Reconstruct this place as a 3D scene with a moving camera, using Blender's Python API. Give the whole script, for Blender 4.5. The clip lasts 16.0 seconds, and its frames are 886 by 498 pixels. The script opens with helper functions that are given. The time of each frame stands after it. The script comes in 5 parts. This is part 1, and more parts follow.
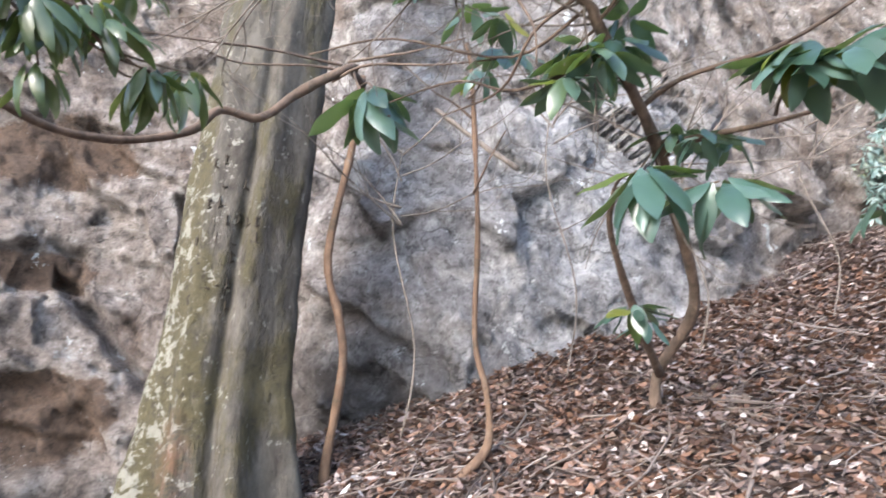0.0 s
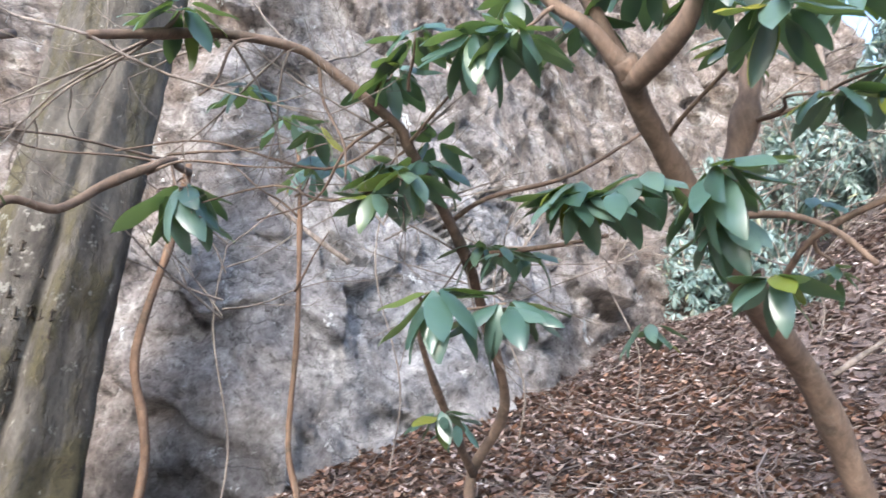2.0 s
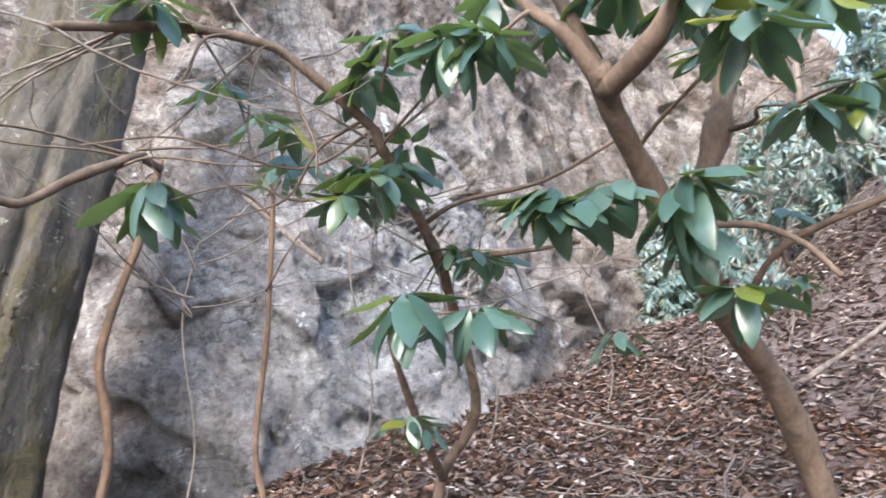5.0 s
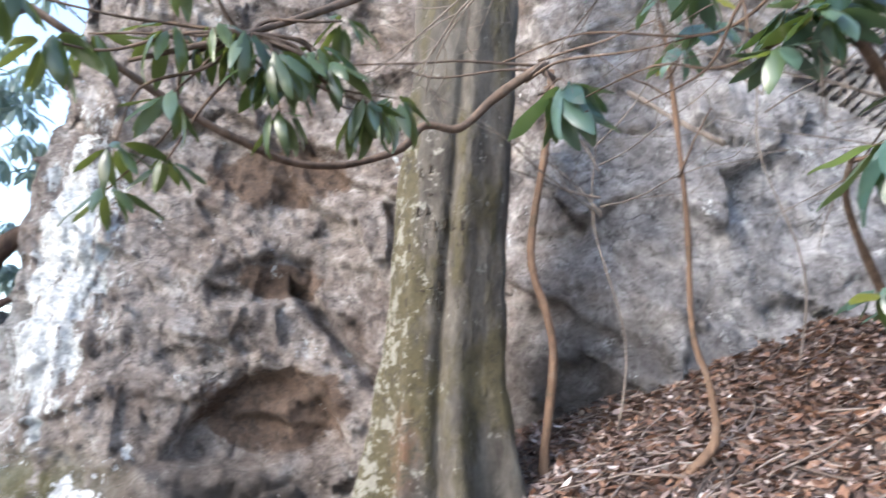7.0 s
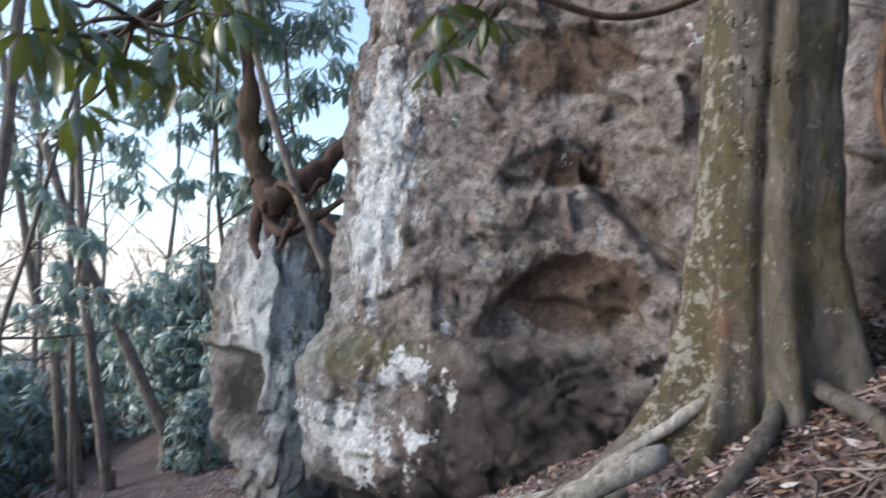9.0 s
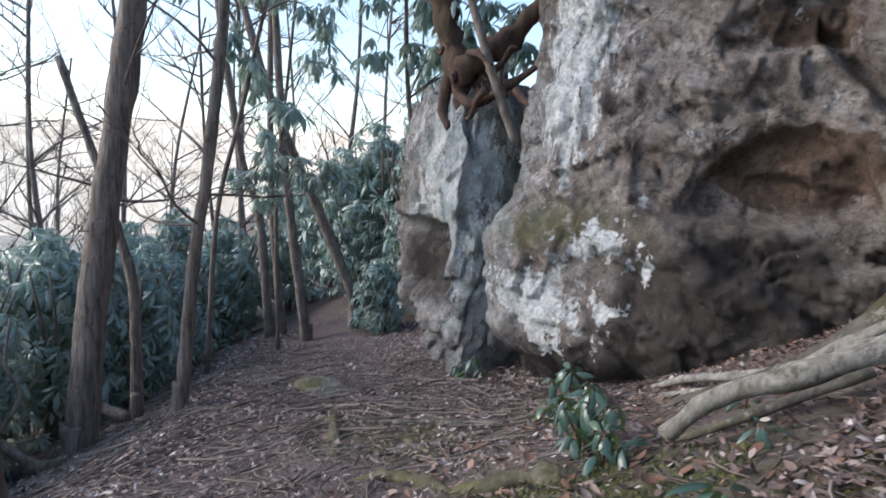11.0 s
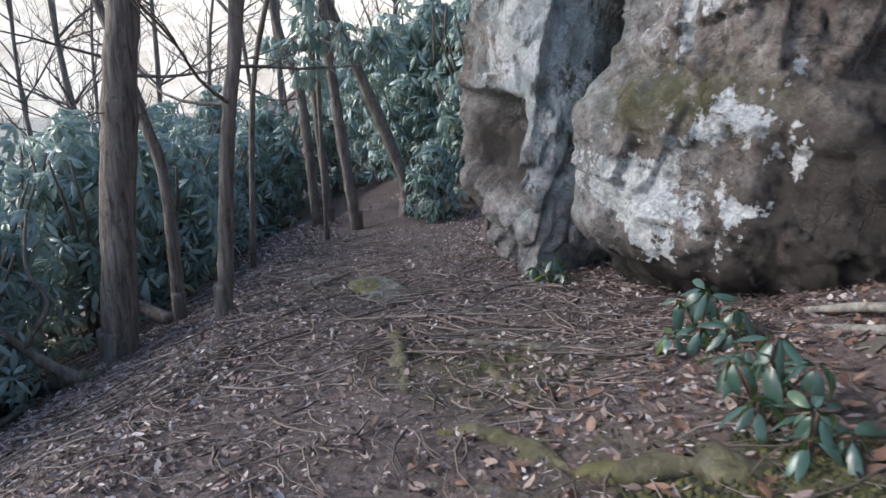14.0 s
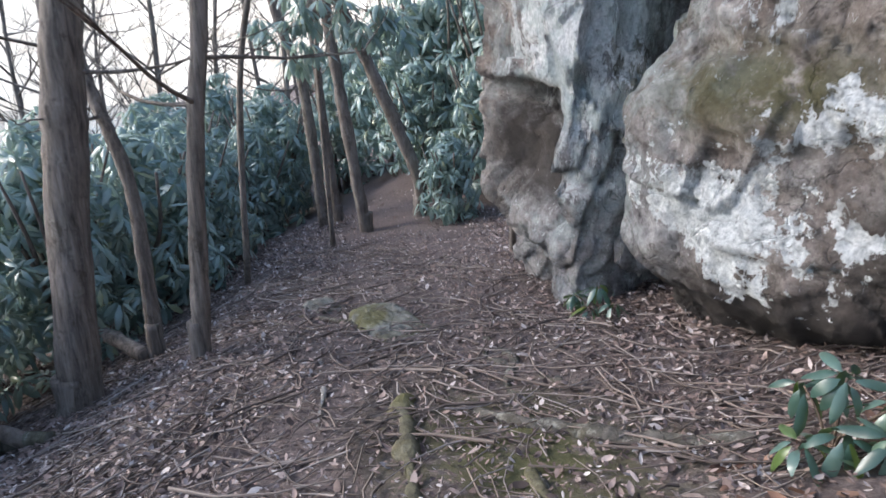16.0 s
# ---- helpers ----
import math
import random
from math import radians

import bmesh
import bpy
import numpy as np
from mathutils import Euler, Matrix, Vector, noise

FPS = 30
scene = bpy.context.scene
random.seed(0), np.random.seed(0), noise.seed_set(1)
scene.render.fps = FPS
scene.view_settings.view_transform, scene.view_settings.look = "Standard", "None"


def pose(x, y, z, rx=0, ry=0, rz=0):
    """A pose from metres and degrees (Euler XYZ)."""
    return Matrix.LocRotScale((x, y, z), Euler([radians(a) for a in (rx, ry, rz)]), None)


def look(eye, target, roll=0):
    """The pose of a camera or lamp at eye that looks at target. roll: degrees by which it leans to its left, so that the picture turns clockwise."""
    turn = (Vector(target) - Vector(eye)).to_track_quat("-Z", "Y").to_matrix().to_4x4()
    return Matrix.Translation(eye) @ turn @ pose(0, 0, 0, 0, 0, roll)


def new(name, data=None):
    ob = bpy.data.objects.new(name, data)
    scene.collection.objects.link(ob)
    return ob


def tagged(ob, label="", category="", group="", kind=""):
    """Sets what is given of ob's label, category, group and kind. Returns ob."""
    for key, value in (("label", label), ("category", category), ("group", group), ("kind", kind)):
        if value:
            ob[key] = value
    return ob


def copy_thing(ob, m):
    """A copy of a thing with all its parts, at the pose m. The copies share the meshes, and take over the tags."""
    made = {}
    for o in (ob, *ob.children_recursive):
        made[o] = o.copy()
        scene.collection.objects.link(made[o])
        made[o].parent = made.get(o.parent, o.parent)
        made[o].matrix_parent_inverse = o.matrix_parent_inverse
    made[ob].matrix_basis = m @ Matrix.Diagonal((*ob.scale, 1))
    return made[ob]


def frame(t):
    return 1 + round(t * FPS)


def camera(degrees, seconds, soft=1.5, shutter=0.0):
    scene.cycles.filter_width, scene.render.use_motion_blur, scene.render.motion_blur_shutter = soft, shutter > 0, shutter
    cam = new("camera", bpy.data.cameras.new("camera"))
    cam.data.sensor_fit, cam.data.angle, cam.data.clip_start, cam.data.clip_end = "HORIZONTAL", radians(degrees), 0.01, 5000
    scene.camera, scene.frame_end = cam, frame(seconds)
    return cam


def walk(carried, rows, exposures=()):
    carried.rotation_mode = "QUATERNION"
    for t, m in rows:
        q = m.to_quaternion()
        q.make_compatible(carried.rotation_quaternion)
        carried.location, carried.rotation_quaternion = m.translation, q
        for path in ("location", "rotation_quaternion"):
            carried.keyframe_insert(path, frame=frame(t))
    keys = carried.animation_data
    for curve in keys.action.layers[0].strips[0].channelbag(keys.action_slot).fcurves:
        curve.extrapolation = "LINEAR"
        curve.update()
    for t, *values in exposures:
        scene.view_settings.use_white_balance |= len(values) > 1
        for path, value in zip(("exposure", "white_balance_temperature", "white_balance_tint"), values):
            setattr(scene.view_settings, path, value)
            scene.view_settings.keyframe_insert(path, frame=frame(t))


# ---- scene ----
cam = camera(68.4, 16.0, soft=1.5, shutter=0.5)
METRES, EYE, TILT, LEAN, TURN = 3.4, 1.5, 13.0, 0.0, 0.0
ROWS = [
    (0.0, 0.0, 0.0, 0.0, 0.0, 0.0, -0.0),
    (0.5, 0.0106, 0.0006, 0.0075, -3.38, 2.4, -0.28),
    (1.0, 0.0231, -0.0067, 0.0192, -6.76, 4.19, -0.31),
    (1.5, 0.0333, -0.0122, 0.0275, -9.59, 5.51, -0.75),
    (2.0, 0.0448, -0.0173, 0.0349, -12.82, 6.77, -0.99),
    (2.5, 0.0511, -0.0198, 0.039, -16.43, 7.63, -2.2),
    (3.0, 0.06, -0.0235, 0.043, -20.05, 8.4, -2.91),
    (5.5, 0.0476, -0.0115, 0.0381, -9.71, 5.37, -0.63),
    (6.0, 0.0263, -0.0108, 0.0318, -0.17, 3.29, 1.42),
    (6.5, 0.0031, -0.0116, 0.0244, 9.28, 1.69, 2.74),
    (7.0, -0.0169, -0.0146, 0.0145, 16.59, -0.48, 4.35),
    (7.5, -0.0295, -0.0124, 0.0004, 22.34, -1.95, 6.08),
    (8.0, -0.0451, -0.0136, -0.0117, 28.46, -3.35, 7.1),
    (8.5, -0.0548, -0.0278, -0.0159, 34.9, -3.86, 7.87),
    (9.0, -0.0663, -0.0359, -0.0311, 39.99, -5.94, 8.53),
    (9.5, -0.0723, -0.0484, -0.0457, 45.5, -7.75, 9.0),
    (12.0, -0.1933, -0.0972, -0.0908, 57.07, -19.35, 10.06),
    (12.5, -0.2268, -0.0651, -0.1064, 57.46, -22.43, 10.67),
    (13.0, -0.2837, -0.0257, -0.0984, 59.69, -16.25, 12.44),
    (13.5, -0.3492, 0.0072, -0.1116, 59.64, -19.87, 11.4),
    (14.0, -0.4189, 0.01, -0.1162, 57.99, -23.55, 9.9),
    (14.5, -0.4791, 0.0634, -0.1253, 60.63, -22.25, 12.34),
    (15.0, -0.5318, 0.1044, -0.118, 60.52, -23.03, 12.76),
    (15.5, -0.6072, 0.14, -0.1289, 60.43, -22.74, 11.38),
    (16.0, -0.6847, 0.1715, -0.1505, 59.17, -24.92, 11.4),
]
walk(cam, [(t, pose(0, 0, EYE, TILT, LEAN, TURN) @ pose(METRES * x, METRES * y, METRES * z, 90 + pitch, roll, yaw)) for t, x, y, z, yaw, pitch, roll in ROWS],
     [(0.0, 2.5), (7.0, 2.35), (8.0, 1.8), (9.5, 1.42), (12.0, 1.22), (13.5, 1.25), (16.0, 1.72)])

# ---- light ----
world = bpy.data.worlds.new("sky")
scene.world = world
world.use_nodes = True
wn = world.node_tree.nodes
sky = wn.new("ShaderNodeTexSky")
sky.sky_type = "NISHITA"
sky.sun_disc = False
SUN_EL, SUN_AZ = 28.0, 216.0
sky.sun_elevation, sky.sun_rotation = radians(SUN_EL), radians(SUN_AZ)
sky.dust_density = 1.3
wn["Background"].inputs[1].default_value = 0.15
world.node_tree.links.new(sky.outputs[0], wn["Background"].inputs[0])
sun_data = bpy.data.lights.new("sun", "SUN")
sun_data.energy, sun_data.angle, sun_data.color = 1.0, radians(22), (1.0, 0.985, 0.98)
sun = new("sun", sun_data)
sun_dir = Vector((math.sin(radians(SUN_AZ)) * math.cos(radians(SUN_EL)), math.cos(radians(SUN_AZ)) * math.cos(radians(SUN_EL)), math.sin(radians(SUN_EL))))
sun.matrix_world = look(sun_dir * 60, (0, 0, 0))


# ---- materials ----
def material(name, rough=0.8):
    m = bpy.data.materials.new(name)
    m.use_nodes = True
    n, l = m.node_tree.nodes, m.node_tree.links
    b = n["Principled BSDF"]
    b.inputs["Roughness"].default_value = rough
    return m, n, l, b


def noise_tex(n, l, vec, scale, detail=6.0, rough=0.6, distort=0.0):
    t = n.new("ShaderNodeTexNoise")
    t.inputs["Scale"].default_value, t.inputs["Detail"].default_value = scale, detail
    t.inputs["Roughness"].default_value, t.inputs["Distortion"].default_value = rough, distort
    l.new(vec, t.inputs["Vector"])
    return t.outputs["Fac"]


def ramp(n, l, fac, stops):
    r = n.new("ShaderNodeValToRGB")
    e = r.color_ramp.elements
    while len(e) < len(stops):
        e.new(0.5)
    for k, (p, c) in zip(e, stops):
        k.position = p
        k.color = (*c, 1) if len(c) == 3 else c
    l.new(fac, r.inputs[0])
    return r.outputs[0]


def mix(n, l, fac, a, b, kind="MIX"):
    x = n.new("ShaderNodeMix")
    x.data_type, x.blend_type = "RGBA", kind
    for sock, v in ((x.inputs[0], fac), (x.inputs[6], a), (x.inputs[7], b)):
        if isinstance(v, (int, float)):
            sock.default_value = v
        elif isinstance(v, tuple):
            sock.default_value = (*v, 1)
        else:
            l.new(v, sock)
    return x.outputs[2]


def calc(n, l, op, a, b=0.0, clamp=False):
    x = n.new("ShaderNodeMath")
    x.operation, x.use_clamp = op, clamp
    for sock, v in zip(x.inputs, (a, b)):
        if isinstance(v, (int, float)):
            sock.default_value = v
        else:
            l.new(v, sock)
    return x.outputs[0]


def bump(n, l, b, height, strength=0.5, distance=0.02):
    x = n.new("ShaderNodeBump")
    x.inputs["Strength"].default_value, x.inputs["Distance"].default_value = strength, distance
    l.new(height, x.inputs["Height"])
    l.new(x.outputs[0], b.inputs["Normal"])


def coords(n):
    return n.new("ShaderNodeTexCoord").outputs["Object"]


def blob(n, l, vec, centre, size):
    """1 inside a soft ellipsoid, falling to 0 outside."""
    m = n.new("ShaderNodeMapping")
    m.vector_type = "TEXTURE"
    m.inputs["Location"].default_value, m.inputs["Scale"].default_value = centre, size
    l.new(vec, m.inputs["Vector"])
    d = n.new("ShaderNodeVectorMath")
    d.operation = "LENGTH"
    l.new(m.outputs[0], d.inputs[0])
    return calc(n, l, "SUBTRACT", 1.35, d.outputs["Value"], True)


def rock_material():
    m, n, l, b = material("lichened_rock", 0.9)
    co = coords(n)
    big, mid, fine = noise_tex(n, l, co, 0.9, 5), noise_tex(n, l, co, 3.4, 12, 0.74, 0.3), noise_tex(n, l, co, 30.0, 8, 0.75)
    crag = noise_tex(n, l, co, 9.0, 12, 0.76, 0.4)
    pale_brown = ramp(n, l, mid, [(0.33, (0.10, 0.078, 0.068)), (0.43, (0.25, 0.205, 0.185)), (0.53, (0.41, 0.355, 0.33)), (0.64, (0.66, 0.615, 0.59))])
    grey = ramp(n, l, mid, [(0.33, (0.12, 0.12, 0.14)), (0.43, (0.31, 0.315, 0.345)), (0.54, (0.50, 0.50, 0.53)), (0.66, (0.80, 0.80, 0.82))])
    east = calc(n, l, "MAXIMUM", blob(n, l, co, (1.0, 4.5, 2.5), (1.9, 2.2, 3.2)), blob(n, l, co, (-5.9, 4.2, 0.6), (1.2, 1.4, 2.2)))
    col = mix(n, l, calc(n, l, "ADD", calc(n, l, "MULTIPLY", east, 0.9), calc(n, l, "MULTIPLY", calc(n, l, "SUBTRACT", big, 0.53), 2.0), True), pale_brown, grey)
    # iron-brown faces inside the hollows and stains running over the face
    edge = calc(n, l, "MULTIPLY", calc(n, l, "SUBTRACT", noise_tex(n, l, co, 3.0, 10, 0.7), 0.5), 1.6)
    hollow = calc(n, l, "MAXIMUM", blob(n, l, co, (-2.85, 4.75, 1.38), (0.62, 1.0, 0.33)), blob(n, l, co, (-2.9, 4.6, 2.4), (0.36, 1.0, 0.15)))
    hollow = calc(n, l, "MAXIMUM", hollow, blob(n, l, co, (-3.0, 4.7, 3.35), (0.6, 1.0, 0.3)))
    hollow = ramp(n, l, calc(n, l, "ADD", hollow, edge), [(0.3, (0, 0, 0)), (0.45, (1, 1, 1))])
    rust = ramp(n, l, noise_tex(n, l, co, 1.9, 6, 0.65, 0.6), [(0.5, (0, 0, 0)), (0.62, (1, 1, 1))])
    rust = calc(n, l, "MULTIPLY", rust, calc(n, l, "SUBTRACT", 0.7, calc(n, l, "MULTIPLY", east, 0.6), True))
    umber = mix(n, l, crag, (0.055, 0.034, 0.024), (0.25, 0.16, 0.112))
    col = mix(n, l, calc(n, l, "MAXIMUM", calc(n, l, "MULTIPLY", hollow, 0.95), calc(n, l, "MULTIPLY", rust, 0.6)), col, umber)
    col = mix(n, l, 0.65, col, ramp(n, l, fine, [(0.3, (0.42, 0.40, 0.40)), (0.65, (1.0, 1.0, 1.0))]), "MULTIPLY")
    col = mix(n, l, 0.7, col, ramp(n, l, crag, [(0.36, (0.22, 0.21, 0.21)), (0.47, (0.8, 0.8, 0.8)), (0.6, (1.0, 1.0, 1.0))]), "MULTIPLY")
    pits = noise_tex(n, l, co, 22.0, 5, 0.6, 0.8)
    col = mix(n, l, 0.7, col, ramp(n, l, pits, [(0.36, (0.3, 0.29, 0.28)), (0.43, (1, 1, 1)), (0.6, (1, 1, 1)), (0.66, (1.35, 1.35, 1.37))]), "MULTIPLY")
    warp = n.new("ShaderNodeTexNoise")
    warp.inputs["Scale"].default_value, warp.inputs["Detail"].default_value = 2.2, 6
    l.new(co, warp.inputs["Vector"])
    wv = n.new("ShaderNodeVectorMath")
    wv.operation = "ADD"
    l.new(co, wv.inputs[0])
    l.new(warp.outputs["Color"], wv.inputs[1])
    flat = n.new("ShaderNodeMapping")
    flat.inputs["Scale"].default_value = (0.8, 0.8, 1.7)
    flat.inputs["Rotation"].default_value = (0.0, 0.35, 0.0)
    l.new(wv.outputs[0], flat.inputs["Vector"])
    vor = n.new("ShaderNodeTexVoronoi")
    vor.feature = "DISTANCE_TO_EDGE"
    vor.inputs["Scale"].default_value = 1.7
    l.new(flat.outputs[0], vor.inputs["Vector"])
    crack = ramp(n, l, vor.outputs["Distance"], [(0.0, (1, 1, 1)), (0.022, (0, 0, 0))])
    crack = calc(n, l, "MULTIPLY", crack, ramp(n, l, big, [(0.42, (0, 0, 0)), (0.55, (1, 1, 1))]))
    col = mix(n, l, calc(n, l, "MULTIPLY", crack, 0.55), col, (0.03, 0.027, 0.025))
    # dark low slabs, plus painted shade at the foot, east recess and notch
    dark_and_shade = calc(n, l, "MAXIMUM", blob(n, l, co, (-3.0, 4.1, 0.25), (0.85, 1.0, 0.8)), blob(n, l, co, (-6.5, 4.2, 0.25), (0.55, 0.8, 0.42)))
    dark_and_shade = calc(n, l, "MAXIMUM", dark_and_shade, blob(n, l, co, (-4.1, 3.7, -0.5), (1.4, 1.0, 0.42)))
    dark_and_shade = calc(n, l, "MAXIMUM", dark_and_shade, calc(n, l, "MULTIPLY", blob(n, l, co, (-0.5, 4.4, 1.4), (1.0, 0.9, 0.7)), 0.55))
    dark_and_shade = calc(n, l, "MULTIPLY", dark_and_shade, ramp(n, l, noise_tex(n, l, co, 2.6, 10, 0.7), [(0.3, (0.6, 0.6, 0.6)), (0.55, (1.9, 1.9, 1.9))]), True)
    col = mix(n, l, calc(n, l, "MULTIPLY", dark_and_shade, 0.94, True), col, mix(n, l, crag, (0.014, 0.011, 0.01), (0.075, 0.06, 0.053)))
    # moss on ledges and in the cleft
    moss_zone = calc(n, l, "MAXIMUM", blob(n, l, co, (-4.35, 3.7, 0.88), (0.7, 0.8, 0.25)), blob(n, l, co, (-5.35, 4.1, 1.1), (0.4, 0.6, 1.1)))
    moss = calc(n, l, "MULTIPLY", moss_zone, ramp(n, l, noise_tex(n, l, co, 5.0, 10, 0.7), [(0.38, (0, 0, 0)), (0.5, (1, 1, 1))]))
    col = mix(n, l, calc(n, l, "MULTIPLY", moss, 0.9), col, mix(n, l, fine, (0.03, 0.03, 0.01), (0.15, 0.135, 0.05)))
    # pale crustose lichen: streaked band above, broken rosettes below
    st = n.new("ShaderNodeMapping")
    st.inputs["Scale"].default_value = (1.0, 1.0, 0.3)
    st.inputs["Rotation"].default_value = (0.0, 0.16, 0.0)
    l.new(co, st.inputs["Vector"])
    streaks = noise_tex(n, l, st.outputs[0], 9.0, 14, 0.8)
    column = calc(n, l, "MULTIPLY", blob(n, l, co, (-4.42, 3.9, 2.5), (0.46, 0.9, 1.6)), 0.25)
    streak_l = calc(n, l, "GREATER_THAN", calc(n, l, "ADD", streaks, column), 0.66)
    low = calc(n, l, "MAXIMUM", blob(n, l, co, (-4.45, 3.6, 0.22), (0.68, 0.9, 0.46)), calc(n, l, "MULTIPLY", blob(n, l, co, (-3.85, 3.8, 0.75), (0.42, 0.7, 0.25)), 0.8))
    patches = calc(n, l, "ADD", calc(n, l, "MULTIPLY", noise_tex(n, l, co, 2.6, 15, 0.6), 1.0), calc(n, l, "MULTIPLY", noise_tex(n, l, st.outputs[0], 8.0, 8, 0.6), 0.5))
    patches = calc(n, l, "ADD", patches, calc(n, l, "MULTIPLY", noise_tex(n, l, co, 16.0, 10, 0.75), 0.5))
    low_l = calc(n, l, "GREATER_THAN", calc(n, l, "ADD", patches, calc(n, l, "MULTIPLY", low, 0.34)), 1.2)
    any_l = calc(n, l, "GREATER_THAN", calc(n, l, "ADD", noise_tex(n, l, co, 8.0, 12, 0.8), calc(n, l, "MULTIPLY", east, 0.06)), 0.655)
    any_l = calc(n, l, "MULTIPLY", any_l, calc(n, l, "SUBTRACT", 0.6, calc(n, l, "MULTIPLY", dark_and_shade, 0.6), True))
    notch_l = calc(n, l, "GREATER_THAN", calc(n, l, "ADD", streaks, calc(n, l, "MULTIPLY", blob(n, l, co, (-6.1, 3.9, 1.2), (0.8, 0.9, 1.4)), 0.2)), 0.63)
    notch_l = calc(n, l, "MULTIPLY", notch_l, calc(n, l, "SUBTRACT", 0.8, dark_and_shade, True))
    lich = calc(n, l, "MAXIMUM", calc(n, l, "MAXIMUM", streak_l, low_l), calc(n, l, "MAXIMUM", any_l, notch_l))
    crust = mix(n, l, ramp(n, l, fine, [(0.35, (0, 0, 0)), (0.6, (1, 1, 1))]), (0.36, 0.39, 0.41), (0.88, 0.89, 0.9))
    crust = mix(n, l, 0.6, crust, ramp(n, l, pits, [(0.36, (0.35, 0.36, 0.36)), (0.44, (1, 1, 1))]), "MULTIPLY")
    col = mix(n, l, lich, col, crust)
    green = calc(n, l, "MULTIPLY", blob(n, l, co, (-5.9, 3.9, 1.0), (1.2, 1.2, 1.8)), ramp(n, l, noise_tex(n, l, co, 3.6, 12, 0.75), [(0.46, (0, 0, 0)), (0.54, (1, 1, 1))]))
    green = calc(n, l, "MULTIPLY", green, calc(n, l, "SUBTRACT", 0.6, dark_and_shade, True))
    col = mix(n, l, green, col, mix(n, l, fine, (0.27, 0.34, 0.34), (0.55, 0.62, 0.62)))
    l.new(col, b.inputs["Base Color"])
    relief = calc(n, l, "ADD", calc(n, l, "MULTIPLY", crag, 1.3), calc(n, l, "MULTIPLY", fine, 0.6))
    relief = calc(n, l, "ADD", relief, calc(n, l, "ADD", calc(n, l, "MULTIPLY", lich, 0.06), calc(n, l, "MULTIPLY", streaks, 0.7)))
    bump(n, l, b, calc(n, l, "SUBTRACT", relief, calc(n, l, "MULTIPLY", crack, 0.4)), 1.0, 0.055)
    return m


def soil_material():
    m, n, l, b = material("leaf_strewn_soil", 0.95)
    co = coords(n)
    mid, fine = noise_tex(n, l, co, 2.2, 6), noise_tex(n, l, co, 34.0, 8, 0.8, 0.6)
    col = ramp(n, l, fine, [(0.32, (0.025, 0.019, 0.018)), (0.5, (0.12, 0.092, 0.09)), (0.68, (0.31, 0.26, 0.26))])
    col = mix(n, l, mid, col, mix(n, l, fine, (0.035, 0.024, 0.021), (0.17, 0.125, 0.11)))
    zone = calc(n, l, "MAXIMUM", blob(n, l, co, (-1.85, 1.65, 0.0), (1.0, 0.75, 0.7)), blob(n, l, co, (-4.3, 2.2, -0.6), (0.9, 0.6, 0.4)))
    moss = calc(n, l, "MULTIPLY", zone, ramp(n, l, noise_tex(n, l, co, 4.5, 9, 0.7), [(0.4, (0, 0, 0)), (0.5, (1, 1, 1))]))
    col = mix(n, l, calc(n, l, "MULTIPLY", moss, 0.85), col, mix(n, l, fine, (0.025, 0.028, 0.008), (0.11, 0.11, 0.03)))
    l.new(col, b.inputs["Base Color"])
    bump(n, l, b, fine, 0.8, 0.02)
    return m


def litter_material(name, stops):
    m, n, l, b = material(name, 0.75)
    g = n.new("ShaderNodeNewGeometry")
    col = ramp(n, l, g.outputs["Random Per Island"], stops)
    col = mix(n, l, 0.6, col, ramp(n, l, noise_tex(n, l, coords(n), 60, 4), [(0.3, (0.55, 0.5, 0.48)), (0.7, (1, 1, 1))]), "MULTIPLY")
    l.new(col, b.inputs["Base Color"])
    return m


def bark_material(name, dark, light, stretch=0.2, scale=14.0, moss=0.0, blotch=0.0, depth=0.015):
    m, n, l, b = material(name, 0.9)
    co = coords(n)
    mp = n.new("ShaderNodeMapping")
    mp.inputs["Scale"].default_value = (1, 1, stretch)
    l.new(co, mp.inputs["Vector"])
    grain, mid = noise_tex(n, l, mp.outputs[0], scale, 8, 0.7, 0.4), noise_tex(n, l, co, 3.5, 6, 0.65)
    col = mix(n, l, ramp(n, l, grain, [(0.32, (0, 0, 0)), (0.66, (1, 1, 1))]), dark, light)
    if moss:
        mm = ramp(n, l, noise_tex(n, l, mp.outputs[0], 3.0, 6, 0.65), [(0.47, (0, 0, 0)), (0.62, (1, 1, 1))])
        col = mix(n, l, calc(n, l, "MULTIPLY", mm, moss), col, mix(n, l, grain, (0.045, 0.042, 0.012), (0.15, 0.135, 0.045)))
    if blotch:
        bb = ramp(n, l, noise_tex(n, l, co, 8.0, 12, 0.8), [(0.55, (0, 0, 0)), (0.62, (1, 1, 1))])
        col = mix(n, l, calc(n, l, "MULTIPLY", bb, blotch), col, (0.33, 0.32, 0.28))
        dk = ramp(n, l, noise_tex(n, l, co, 5.0, 12, 0.8), [(0.38, (1, 1, 1)), (0.46, (0, 0, 0))])
        col = mix(n, l, calc(n, l, "MULTIPLY", dk, 0.75), col, (0.06, 0.045, 0.03))
    col = mix(n, l, 0.5, col, ramp(n, l, mid, [(0.3, (0.55, 0.52, 0.5)), (0.65, (1, 1, 1))]), "MULTIPLY")
    l.new(col, b.inputs["Base Color"])
    bump(n, l, b, calc(n, l, "ADD", grain, mid), 0.8, depth)
    return m


